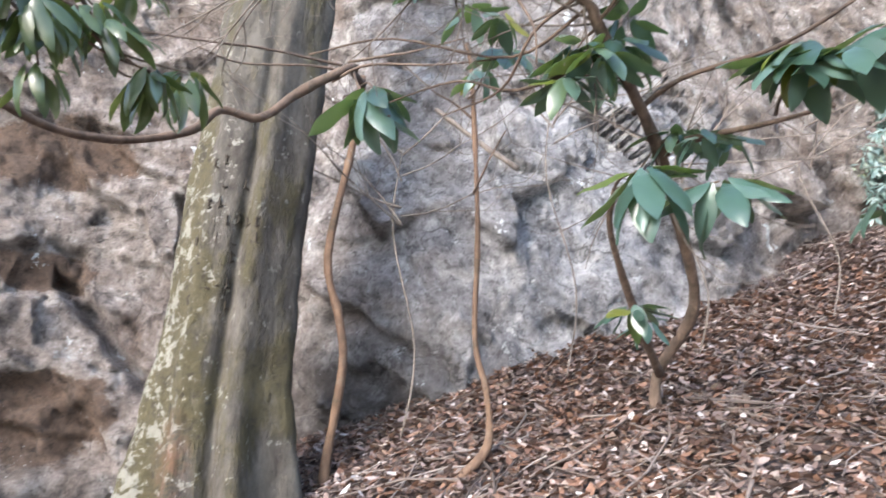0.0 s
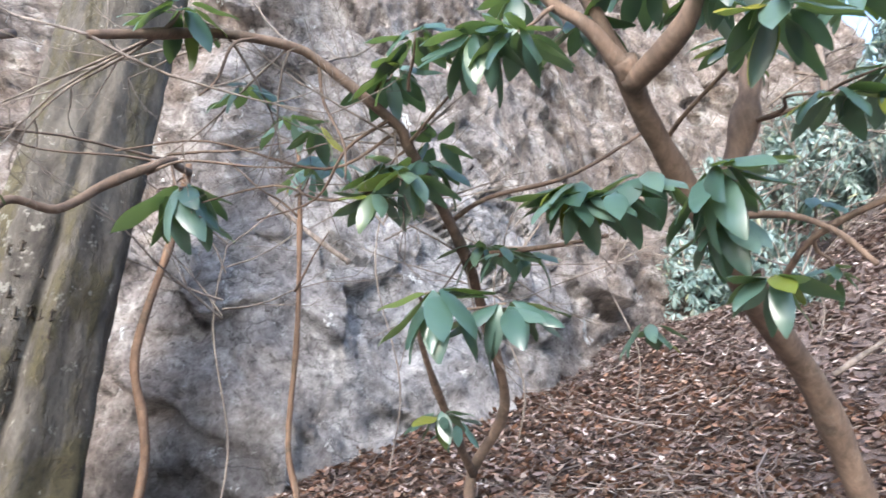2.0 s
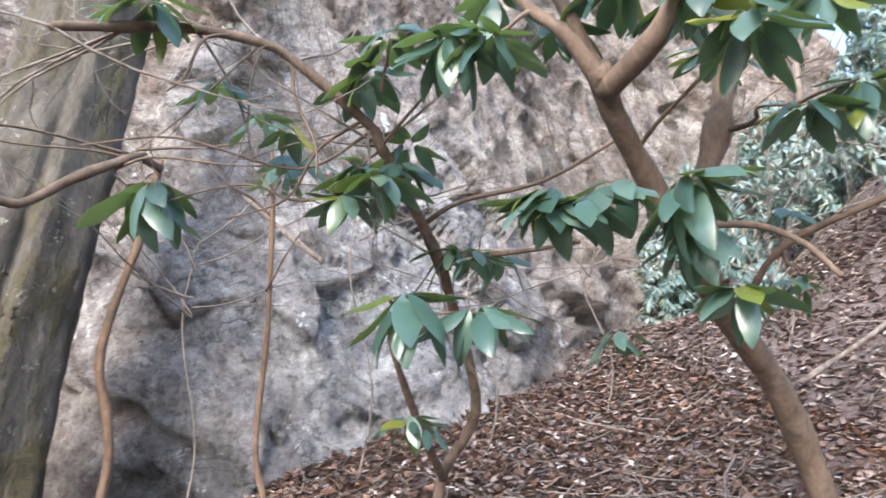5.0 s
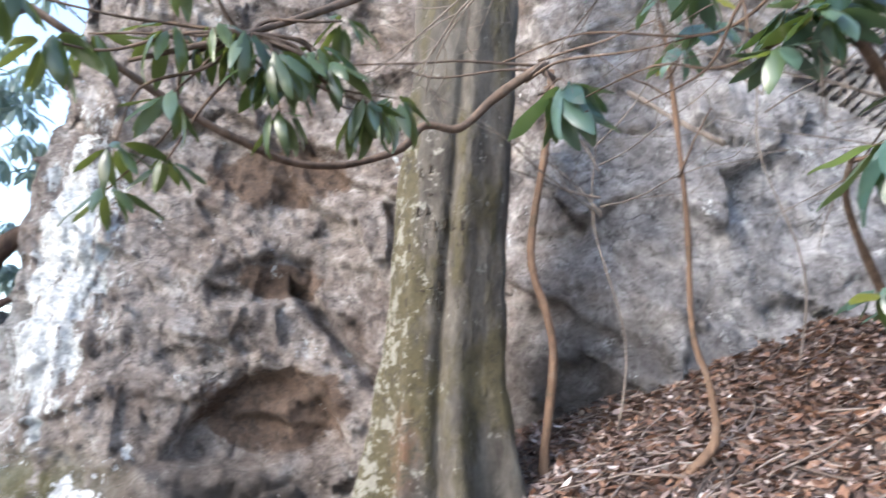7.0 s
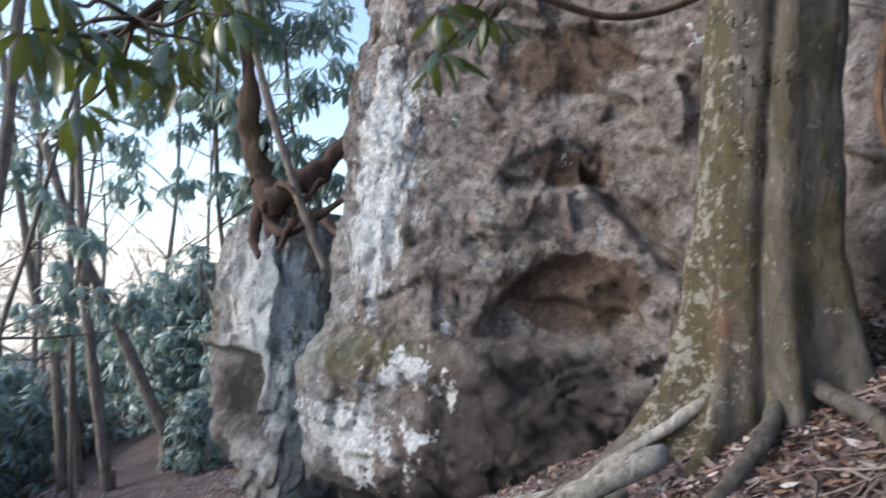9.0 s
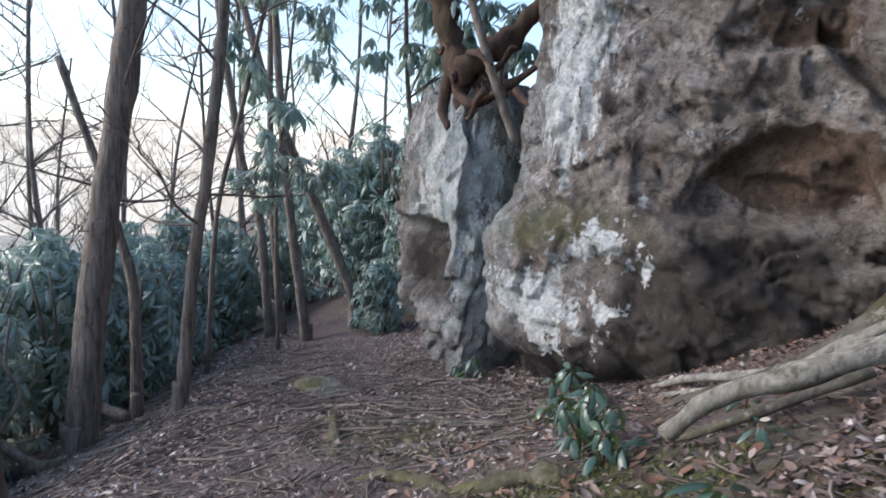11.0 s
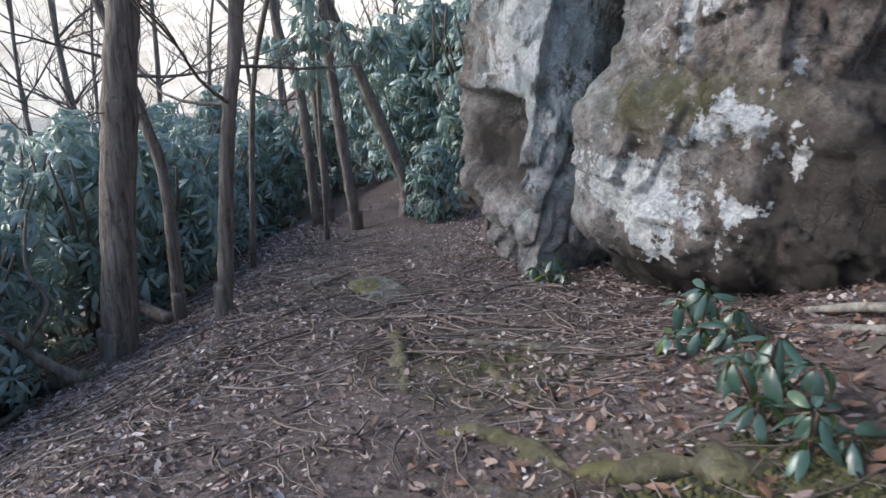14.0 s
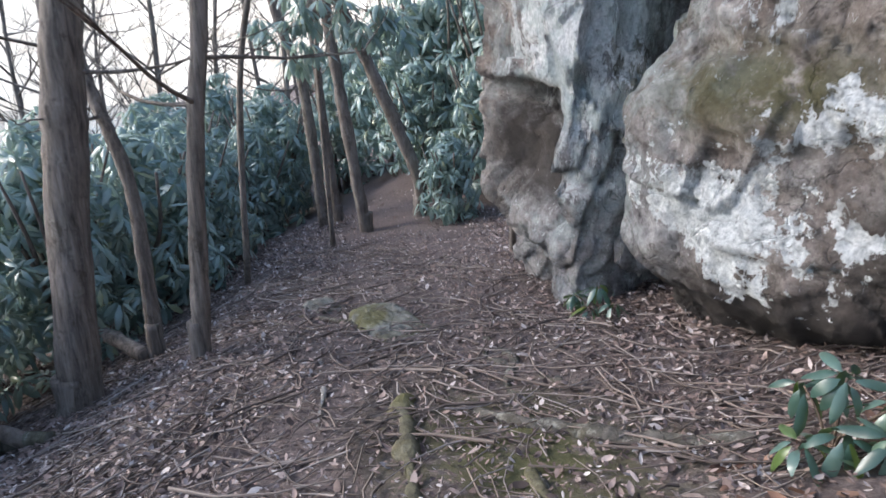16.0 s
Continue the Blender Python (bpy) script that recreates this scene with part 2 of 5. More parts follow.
def leaf_material(name, stops, through_light, island=False):
    m, n, l, b = material(name, 0.31)
    b.inputs["Specular IOR Level"].default_value = 0.8
    fac = n.new("ShaderNodeNewGeometry").outputs["Random Per Island"] if island else n.new("ShaderNodeObjectInfo").outputs["Random"]
    col = ramp(n, l, fac, stops)
    col = mix(n, l, 0.5, col, ramp(n, l, noise_tex(n, l, coords(n), 25, 4), [(0.3, (0.7, 0.7, 0.7)), (0.7, (1, 1, 1))]), "MULTIPLY")
    l.new(col, b.inputs["Base Color"])
    tr = n.new("ShaderNodeBsdfTranslucent")
    tr.inputs[0].default_value = (*through_light, 1)
    ms = n.new("ShaderNodeMixShader")
    ms.inputs[0].default_value = 0.32
    l.new(b.outputs[0], ms.inputs[1])
    l.new(tr.outputs[0], ms.inputs[2])
    l.new(ms.outputs[0], n["Material Output"].inputs["Surface"])
    return m


ROCK = rock_material()
SOIL = soil_material()
LITTER = litter_material("dead_leaves", [(0.0, (0.05, 0.034, 0.03)), (0.3, (0.13, 0.088, 0.075)), (0.6, (0.24, 0.17, 0.15)), (0.85, (0.36, 0.29, 0.27)), (1.0, (0.58, 0.53, 0.51))])
LITTER_RED = litter_material("fresh_dead_leaves", [(0.0, (0.05, 0.028, 0.022)), (0.4, (0.16, 0.082, 0.053)), (0.75, (0.25, 0.14, 0.094)), (1.0, (0.36, 0.29, 0.25))])
TWIG = litter_material("dead_twigs", [(0.0, (0.06, 0.045, 0.04)), (0.5, (0.17, 0.13, 0.11)), (1.0, (0.29, 0.25, 0.235))])


def beech_material():
    """Smooth taupe bark, mossy and scaly on the weather side, flecked with pale lichen."""
    m, n, l, b = material("mossy_smooth_bark", 0.88)
    co = coords(n)
    up = n.new("ShaderNodeMapping")
    up.inputs["Scale"].default_value = (1, 1, 0.35)
    l.new(co, up.inputs["Vector"])
    grain, scale, fine = noise_tex(n, l, up.outputs[0], 12, 8, 0.7, 0.3), noise_tex(n, l, co, 15, 12, 0.72, 0.5), noise_tex(n, l, co, 55, 6, 0.7)
    broad = noise_tex(n, l, up.outputs[0], 4.0, 8, 0.65)
    col = mix(n, l, ramp(n, l, grain, [(0.34, (0, 0, 0)), (0.64, (1, 1, 1))]), (0.035, 0.028, 0.023), (0.13, 0.115, 0.097))
    weather = blob(n, l, co, (-1.5, 3.25, 1.8), (0.38, 0.5, 2.2))
    mossy = ramp(n, l, calc(n, l, "ADD", broad, calc(n, l, "MULTIPLY", weather, 0.16)), [(0.5, (0, 0, 0)), (0.6, (1, 1, 1))])
    col = mix(n, l, calc(n, l, "MULTIPLY", mossy, 0.8), col, mix(n, l, scale, (0.018, 0.015, 0.006), (0.14, 0.115, 0.045)))
    flakes = ramp(n, l, scale, [(0.38, (1, 1, 1)), (0.45, (0, 0, 0))])
    col = mix(n, l, calc(n, l, "MULTIPLY", flakes, calc(n, l, "ADD", 0.25, calc(n, l, "MULTIPLY", mossy, 0.5))), col, (0.04, 0.03, 0.02))
    spots = calc(n, l, "GREATER_THAN", calc(n, l, "ADD", noise_tex(n, l, co, 12, 14, 0.78), calc(n, l, "MULTIPLY", weather, 0.09)), 0.61)
    col = mix(n, l, calc(n, l, "MULTIPLY", spots, 0.7), col, (0.33, 0.32, 0.28))
    red = calc(n, l, "MULTIPLY", blob(n, l, co, (-1.28, 3.2, 1.2), (0.1, 0.2, 0.22)), ramp(n, l, scale, [(0.4, (0, 0, 0)), (0.6, (1, 1, 1))]))
    col = mix(n, l, calc(n, l, "MULTIPLY", red, 0.7), col, (0.16, 0.07, 0.045))
    col = mix(n, l, 0.5, col, ramp(n, l, fine, [(0.3, (0.55, 0.53, 0.5)), (0.65, (1, 1, 1))]), "MULTIPLY")
    l.new(col, b.inputs["Base Color"])
    bump(n, l, b, calc(n, l, "ADD", calc(n, l, "MULTIPLY", scale, calc(n, l, "ADD", 0.4, mossy)), grain), 0.9, 0.03)
    return m


BEECH = beech_material()
ROOT = bark_material("weathered_root_bark", (0.024, 0.02, 0.016), (0.14, 0.125, 0.108), 0.5, 16.0, 0.35, 0.6, 0.03)
OAK = bark_material("furrowed_bark", (0.04, 0.032, 0.028), (0.29, 0.24, 0.21), 0.1, 24.0, 0.0, 0.25, 0.025)
THIN = bark_material("thin_grey_bark", (0.07, 0.055, 0.048), (0.27, 0.225, 0.2), 0.25, 16.0, 0.15, 0.15, 0.01)
RHODO = bark_material("rhododendron_bark", (0.06, 0.04, 0.03), (0.18, 0.122, 0.09), 0.4, 18.0, 0.0, 0.12, 0.008)
SAP = bark_material("orange_sapling_bark", (0.075, 0.042, 0.027), (0.21, 0.13, 0.085), 0.4, 16.0, 0.0, 0.1, 0.006)
PALE = bark_material("bleached_root_wood", (0.07, 0.062, 0.055), (0.38, 0.36, 0.34), 0.5, 18.0, 0.3, 0.5, 0.02)
STUMP = bark_material("rotting_wood", (0.022, 0.012, 0.01), (0.10, 0.055, 0.042), 0.2, 12.0, 0.3, 0.0, 0.03)
LEAF = leaf_material("rhododendron_leaf", [(0.0, (0.032, 0.07, 0.055)), (0.45, (0.06, 0.12, 0.098)), (0.85, (0.11, 0.18, 0.155)), (0.94, (0.09, 0.14, 0.03)), (1.0, (0.26, 0.24, 0.03))], (0.11, 0.17, 0.035))
LEAF_OLIVE = leaf_material("olive_leaf", [(0.0, (0.022, 0.045, 0.02)), (0.5, (0.05, 0.085, 0.03)), (0.85, (0.09, 0.13, 0.045)), (1.0, (0.11, 0.17, 0.14))], (0.13, 0.16, 0.03))
FOLIAGE = leaf_material("thicket_leaf", [(0.0, (0.09, 0.16, 0.155)), (0.5, (0.2, 0.29, 0.285)), (0.9, (0.33, 0.43, 0.43)), (1.0, (0.33, 0.34, 0.18))], (0.36, 0.46, 0.36), True)
PETIOLE = bark_material("leaf_stalk", (0.13, 0.13, 0.03), (0.3, 0.28, 0.1), 1, 20, 0, 0, 0.001)


# ---- shape helpers ----
def part(name, bm, mat, parent=None, label="", smooth=True):
    me = bpy.data.meshes.new(name)
    bm.to_mesh(me)
    bm.free()
    me.materials.append(mat)
    if smooth:
        me.polygons.foreach_set("use_smooth", [True] * len(me.polygons))
    ob = new(name, me)
    if parent is not None:
        ob.parent = parent
    return tagged(ob, label)


def soup(name, verts, faces, mat, parent=None, smooth=True):
    me = bpy.data.meshes.new(name)
    me.from_pydata(verts, [], faces)
    me.materials.append(mat)
    if smooth:
        me.polygons.foreach_set("use_smooth", [True] * len(me.polygons))
    ob = new(name, me)
    if parent is not None:
        ob.parent = parent
    return ob


def step(a, b, x):
    u = min(1.0, max(0.0, (x - a) / (b - a)))
    return u * u * (3 - 2 * u)


def spline(pts, n):
    """n + 1 points on a smooth curve through pts (tuples of any length)."""
    p = [np.array(q, float) for q in pts]
    p = [2 * p[0] - p[1], *p, 2 * p[-1] - p[-2]]
    out = []
    for i in range(n + 1):
        f = i / n * (len(p) - 3)
        k = min(int(f), len(p) - 4)
        t = f - k
        a, b, c, d = p[k : k + 4]
        out.append(0.5 * (2 * b + (c - a) * t + (2 * a - 5 * b + 4 * c - d) * t * t + (3 * b - a - 3 * c + d) * t ** 3))
    return out


def tube(bm, pts, r0, r1, sides=8, n=0, rough=0.12, knots=0.0, power=1.0, close=True):
    """A tapering, slightly uneven limb along pts."""
    n = n or max(4, 5 * (len(pts) - 1))
    path = [Vector(q) for q in spline(pts, n)]
    rings = []
    x = Vector((1, 0.1, 0.05))
    for i, c in enumerate(path):
        d = (path[min(i + 1, n)] - path[max(i - 1, 0)]).normalized()
        x = (x - d * x.dot(d)).normalized()
        y = d.cross(x)
        r = r0 + (r1 - r0) * (i / n) ** power
        r *= 1 + knots * max(0, noise.noise(c * 6.0)) * 1.5
        ring = []
        for k in range(sides):
            a = 2 * math.pi * k / sides
            v = x * math.cos(a) + y * math.sin(a)
            ring.append(bm.verts.new(c + v * r * (1 + rough * noise.noise((c + v * r) * 9.0 / (1 + 10 * r)))))
        rings.append(ring)
    for a, b in zip(rings, rings[1:]):
        for k in range(sides):
            bm.faces.new((a[k], a[(k + 1) % sides], b[(k + 1) % sides], b[k]))
    if close:
        bm.faces.new(rings[0][::-1])
        bm.faces.new(rings[-1])
    return path


def ground_z(x, y):
    w = 0.12 + 0.88 * step(-4.5, 1, x)
    left = -0.42 * (x + 2.3) - 0.87 * (y - 0.3)
    z = 0.17 * max(x, -16.0) if x < 0 else 0.12 * min(x, 12.0)
    yy = min(y, 9.0)
    z += 0.40 * w * (yy if yy > -2 else -2 + 0.3 * (max(yy, -12) + 2))
    z -= 0.3 * min(max(0, left - 1.0), 14)
    z += 0.6 * min(max(0, x - 2.7), 9) * step(7.0, 3.5, y) * step(-3, 2.0, y)
    z += 0.4 * step(-9.0, -14.0, x) * min(max(0.0, y - 4.6 - 0.3 * max(0, -12 - x)), 10)
    z += 0.5 * min(max(0, x - 5.5), 10)
    near = max(0.0, 1 - (x * x + y * y) / 900)
    z += near * (0.05 * noise.noise((x * 0.9, y * 0.9, 3.0)) + 0.03 * noise.noise((x * 2.7, y * 2.7, 8.0)))
    return z


# ---- the ground, one sheet to the horizon ----
def ground():
    def axis(a, b, d):
        mid = np.arange(a, b, d)
        out = np.cumsum(d * 1.28 ** np.arange(1, 28))
        return np.concatenate([(a - out)[::-1], mid, b + out])
    xs, ys = axis(-15, 8, 0.11), axis(-5, 9, 0.11)
    verts = []
    for y in ys:
        for x in xs:
            z = ground_z(x, y)
            if -15 < x < 8 and -5 < y < 9:
                z += 0.018 * noise.noise((x * 7, y * 7, 1.0)) + 0.01 * noise.noise((x * 19, y * 19, 4.0))
            verts.append((x, y, z))
    w = len(xs)
    faces = [(j * w + i, j * w + i + 1, (j + 1) * w + i + 1, (j + 1) * w + i) for j in range(len(ys) - 1) for i in range(w - 1)]
    ob = soup("ground", verts, faces, SOIL)
    tagged(ob, "brown forest floor of trodden soil and leaf mould", "ground", kind="structure")


ground()


# ---- the cliff and the boulder ----
def facets(p, size, amp, tilt):
    """Blocky relief: each cell of broken rock sits at its own depth and slant."""
    _, cells = noise.voronoi(p / size, distance_metric="DISTANCE", exponent=2.5)
    c = cells[0]
    return amp * noise.noise(c * 5.3) + tilt * (p / size - c).dot(noise.noise_vector(c * 3.1)) * size


def cliff():
    plan = [(11.0, 7.6), (7.0, 7.2), (4.3, 6.1), (2.6, 4.95), (1.3, 4.35), (0.3, 4.1), (-0.6, 4.3), (-1.6, 4.8), (-2.5, 4.62), (-3.3, 4.18), (-4.1, 3.8), (-4.7, 3.72), (-5.1, 3.85), (-5.3, 4.4), (-5.5, 6.0), (-5.8, 8.5)]
    cols, rows = 760, 320
    line = [Vector((*q, 0)) for q in spline(plan, cols)]
    verts = []
    for i, c in enumerate(line):
        d = (line[min(i + 1, cols)] - line[max(i - 1, 0)]).normalized()
        out = Vector((-d.y, d.x, 0))
        out = out if out.dot(Vector((-0.2, -1, 0))) > 0 or i > cols * 0.85 else -out
        if i > cols * 0.83:
            out = Vector((-abs(d.y), -abs(d.x), 0)).normalized()
        top = 7.5 + 4.0 * step(0.5, 3.0, c.x)
        for j in range(rows + 1):
            z = -1.6 + (top + 1.6) * j / rows
            p = Vector((c.x, c.y, z))
            o = -0.13 * max(0.0, z - 0.9)
            west = step(-1.8, -3.2, c.x)
            o -= west * 0.5 * step(0.0, -0.75, z)
            o += west * 0.16 * step(1.05, 0.75, z) * step(-3.0, -3.9, c.x)
            # two arched hollows with sharp brows, a slanting cleft and stepped slabs below
            wob = noise.noise(p * 2.3) * 0.09 + noise.noise(p * 6.0) * 0.03
            u = (c.x + 3.6) / 1.35
            if 0 < u < 1:
                arch = 1.1 + 0.68 * (1 - abs(2 * u - 1.1) ** 1.7) + wob
                o -= 0.17 * step(arch, arch - 0.16, z) * step(0.92, 1.12, z + wob) * step(0, 0.18, u) * step(1.0, 0.85, u)
            u = (c.x + 3.35) / 0.8
            if 0 < u < 1:
                arch = 2.64 - 0.12 * (2 * u - 1.1) ** 2 + wob
                o -= 0.11 * step(arch, arch - 0.07, z) * step(2.18, 2.36, z + wob) * step(0, 0.15, u) * step(1.0, 0.9, u)
            cleft = abs(z - (2.3 - 1.35 * (c.x + 2.66)) + 1.2 * wob)
            if -2.75 < c.x < -1.9:
                o -= 0.2 * step(0.13, 0.02, cleft)
            o += 0.14 * west * step(1.08, 0.98, z + wob) * step(-3.75, -3.4, c.x)
            o += 0.12 * west * step(0.62, 0.5, z + 1.5 * wob + 0.25 * (c.x + 3)) * step(-3.6, -3.2, c.x)
            wp = p + noise.noise_vector(p * 1.7) * 0.12
            calm = 1.0 - 0.6 * west
            o += calm * facets(Vector((wp.x, wp.y, wp.z * 1.5 + 0.5 * wp.x)), 1.25, 0.22, 0.26)
            o += (0.5 + 0.5 * calm) * facets(Vector((wp.x + 9, wp.y + 2, wp.z * 1.6 + 0.4 * wp.x)), 0.5, 0.09, 0.4)
            o += facets(Vector((wp.x + 3, wp.y + 7, wp.z * 1.5 + 0.3 * wp.x)), 0.17, 0.018, 0.25)
            o -= 0.03 * noise.ridged_multi_fractal(p * 3.0, 0.9, 2.1, 5, 1.0, 2.0) - 0.04
            o += 0.04 * step(-3.6, -4.2, c.x) * noise.noise((c.x * 9, c.y * 9, z * 1.2))
            o += 0.05 * noise.noise(p * 1.3) + 0.03 * noise.noise(p * 5.0) + 0.012 * noise.noise(p * 14.0)
            q = p + out * o
            q.z += 0.1 * noise.noise(p * 1.1 + Vector((5, 5, 5)))
            if j == rows:
                q -= out * 0.5
            verts.append(q)
        verts.append(Vector((c.x, c.y, top + 0.3)) - out * 4.0)
    w = rows + 2
    faces = [(i * w + j, (i + 1) * w + j, (i + 1) * w + j + 1, i * w + j + 1) for i in range(cols) for j in range(w - 1)]
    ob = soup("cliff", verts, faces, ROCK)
    tagged(ob, "tall weathered rock face with white lichen and brown hollows", "cliff", kind="structure")


cliff()


def boulder(name, centre, size, label, seed=0.0, notch=False, mat=None):
    verts, faces, nu, nv = [], [], 300, 200
    for j in range(nv + 1):
        b = math.pi * (j / nv - 0.5)
        for i in range(nu):
            a = 2 * math.pi * i / nu
            f = lambda v, e: math.copysign(abs(v) ** e, v)
            p = Vector((f(math.cos(b), 0.28) * f(math.cos(a), 0.45) * size[0], f(math.cos(b), 0.28) * f(math.sin(a), 0.45) * size[1], f(math.sin(b), 0.8) * size[2])) + Vector(centre)
            out = (p - Vector(centre)).normalized()
            s = min(size)
            wp = p + noise.noise_vector(p * 2.0) * 0.12 * s + Vector((seed, 0, 0))
            o = facets(Vector((wp.x, wp.y, wp.z * 0.55)), 0.6 * s, 0.2 * s, 0.5) + facets(wp + Vector((2, 5, 3)), 0.3 * s, 0.12 * s, 0.5) + 0.05 * s * noise.noise((p.x * 8, p.y * 8, p.z * 1.5)) + 0.08 * s * noise.noise(p * 2.1 + Vector((seed, 0, 0))) + 0.03 * s * noise.noise(p * 7.0)
            q = p + out * o
            if notch:
                cut = step(0.78, 0.75, q.z + 0.05 * (q.x + 6.4)) * step(-0.55, 0.2, q.z) * step(-6.02, -6.1, q.x + 0.25 * min(0.0, q.z - 0.3)) * step(-7.2, -6.9, q.x)
                q += Vector((0.3, 0.42, 0)) * cut
                q += Vector((0.28, 0.25, 0)) * step(0.0, -0.7, p.z) * step(-6.0, -6.8, p.x)
            verts.append(q)
    for j in range(nv):
        for i in range(nu):
            faces.append((j * nu + i, j * nu + (i + 1) % nu, (j + 1) * nu + (i + 1) % nu, (j + 1) * nu + i))
    return tagged(soup(name, verts, faces, mat or ROCK), label, "boulder")


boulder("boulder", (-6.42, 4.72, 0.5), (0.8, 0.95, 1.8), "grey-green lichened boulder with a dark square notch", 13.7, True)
MOSSY = bark_material("mossy_stone", (0.07, 0.068, 0.06), (0.24, 0.235, 0.21), 1.0, 8.0, 0.9, 0.4, 0.02)
boulder("boulder", (3.3, 1.95, 1.62), (0.4, 0.3, 0.2), "low mossy stone half sunk in the leaf litter", 7.0, False, MOSSY)


boulder("stone", (-6.45, 2.62, ground_z(-6.45, 2.62) - 0.045), (0.45, 0.22, 0.1), "flat mossy stone embedded in the path", 3.0, False, MOSSY)
boulder("stone", (-7.35, 2.4, ground_z(-7.35, 2.4) - 0.03), (0.2, 0.14, 0.06), "small moss-covered stone in the path", 5.0, False, MOSSY)


# ---- large mossy tree with buttress roots ----
def beech():
    tree = tagged(new("beech_tree"), "large fluted tree trunk with mossy blotched bark and spreading roots", "tree")
    axis = [(-1.2, 3.5, -0.5), (-1.15, 3.5, 0.3), (-1.12, 3.5, 1.0), (-1.13, 3.5, 1.5), (-1.09, 3.5, 2.27), (-0.99, 3.52, 3.48), (-0.92, 3.55, 4.5), (-0.8, 3.6, 6.0), (-0.7, 3.6, 8.0)]
    n, sides = 170, 128
    # ridges: direction, reach, height over which they fade, width
    lobes = ((-2.75, 0.33, 0.42, 0.26), (-1.95, 0.16, 0.3, 0.15), (-1.15, 0.2, 0.3, 0.2), (-0.3, 0.3, 0.3, 0.24), (0.8, 0.3, 0.3, 0.3), (2.2, 0.3, 0.3, 0.3))
    def trunk_r(a, z):
        h = z - 0.72
        r = 0.295 + 0.05 * math.exp(-max(h, 0) / 1.2)
        for a0, amp, fade, wid in lobes:
            da = (a - a0 + math.pi) % (2 * math.pi) - math.pi
            w = wid * (1 - 0.4 * step(0.4, -0.4, h))
            r += math.exp(-(da / w) ** 2) * (0.028 + amp * math.exp(-max(h, -0.55) / fade))
        da = (a + 1.45 - 0.08 * (z - 1.5) + math.pi) % (2 * math.pi) - math.pi
        return r - 0.07 * math.exp(-(da / 0.12) ** 2) * step(4.3, 1.4, h)

    verts = []
    for c in spline(axis, n):
        h = c[2] - 0.72
        for k in range(sides):
            a = 2 * math.pi * k / sides
            r = trunk_r(a, c[2])
            q = Vector((c[0] + r * math.cos(a), c[1] + r * math.sin(a), c[2] - max(0.0, 0.12 * (r - 0.4)) * step(0.8, 0, h)))
            verts.append(q + Vector((math.cos(a), math.sin(a), 0)) * (0.022 * noise.noise(q * 4.0) + 0.01 * noise.noise(q * 14.0)))
    faces = [(j * sides + k, j * sides + (k + 1) % sides, (j + 1) * sides + (k + 1) % sides, (j + 1) * sides + k) for j in range(n) for k in range(sides)]
    soup("trunk", verts, faces, BEECH, tree)

    def root(pts, r0, r1, lift=0.02, mat=ROOT):
        bm = bmesh.new()
        q = [(x, y, ground_z(x, y) + lift + h) for x, y, h in pts]
        tube(bm, q, 0.68 * r0, 0.6 * r1, 12, 0, 0.5, 0.25)
        part("root", bm, mat, tree)
    root([(-1.2, 3.42, 0.4), (-1.42, 3.28, 0.2), (-1.75, 3.12, 0.13), (-2.1, 3.0, 0.06), (-2.5, 3.05, 0.02), (-3.1, 3.3, -0.03)], 0.06, 0.03, 0.02, PALE)
    root([(-1.08, 3.4, 0.15), (-1.02, 3.02, 0.08), (-1.05, 2.7, 0.06), (-1.15, 2.35, 0.02), (-1.35, 1.95, -0.05)], 0.07, 0.03)
    root([(-1.0, 3.45, 0.12), (-0.82, 3.15, 0.07), (-0.6, 2.85, 0.03), (-0.45, 2.4, -0.04)], 0.08, 0.03)
    root([(-1.45, 2.9, 0.12), (-1.75, 2.55, 0.14), (-2.05, 2.4, 0.13), (-2.2, 2.3, 0.0)], 0.085, 0.06, 0.04, PALE)
    root([(-1.6, 3.05, 0.08), (-2.2, 3.12, 0.05), (-2.75, 3.3, 0.04), (-3.3, 3.6, -0.03)], 0.05, 0.03, 0.03, PALE)
    root([(-1.5, 2.6, 0.1), (-1.8, 2.35, 0.08), (-2.05, 2.2, 0.0)], 0.04, 0.025, 0.04)
    rng = random.Random(5)
    scar = material("old_carving", 0.95)[0]
    scar.node_tree.nodes["Principled BSDF"].inputs["Base Color"].default_value = (0.04, 0.03, 0.021, 1)
    for row in range(9):
        for k in range(7):
            if rng.random() < 0.45:
                continue
            a, z = -2.15 + 0.16 * k + rng.uniform(-0.03, 0.03), 1.95 + 0.105 * row + rng.uniform(-0.02, 0.02)
            c = [q for q in spline(axis, 60) if q[2] >= z][0]
            for i in range(rng.randint(1, 3)):
                bm = bmesh.new()
                pts = []
                for f in (0, 0.5, 1):
                    aa, zz = a + (0.07 * f if i != 1 else 0.02), z + (0.02 * i if i != 1 else 0.05 * f) + rng.uniform(-0.006, 0.006)
                    r = trunk_r(aa, zz) - 0.002
                    pts.append((c[0] + r * math.cos(aa), c[1] + r * math.sin(aa), zz))
                tube(bm, pts, 0.006, 0.004, 5, 4, 0.4, 0.3)
                part("carving", bm, scar, tree)
    return tree


beech()


MOSS_ROOT = bark_material("mossy_root_bark", (0.03, 0.025, 0.015), (0.15, 0.135, 0.08), 0.5, 14.0, 1.0, 0.2, 0.03)


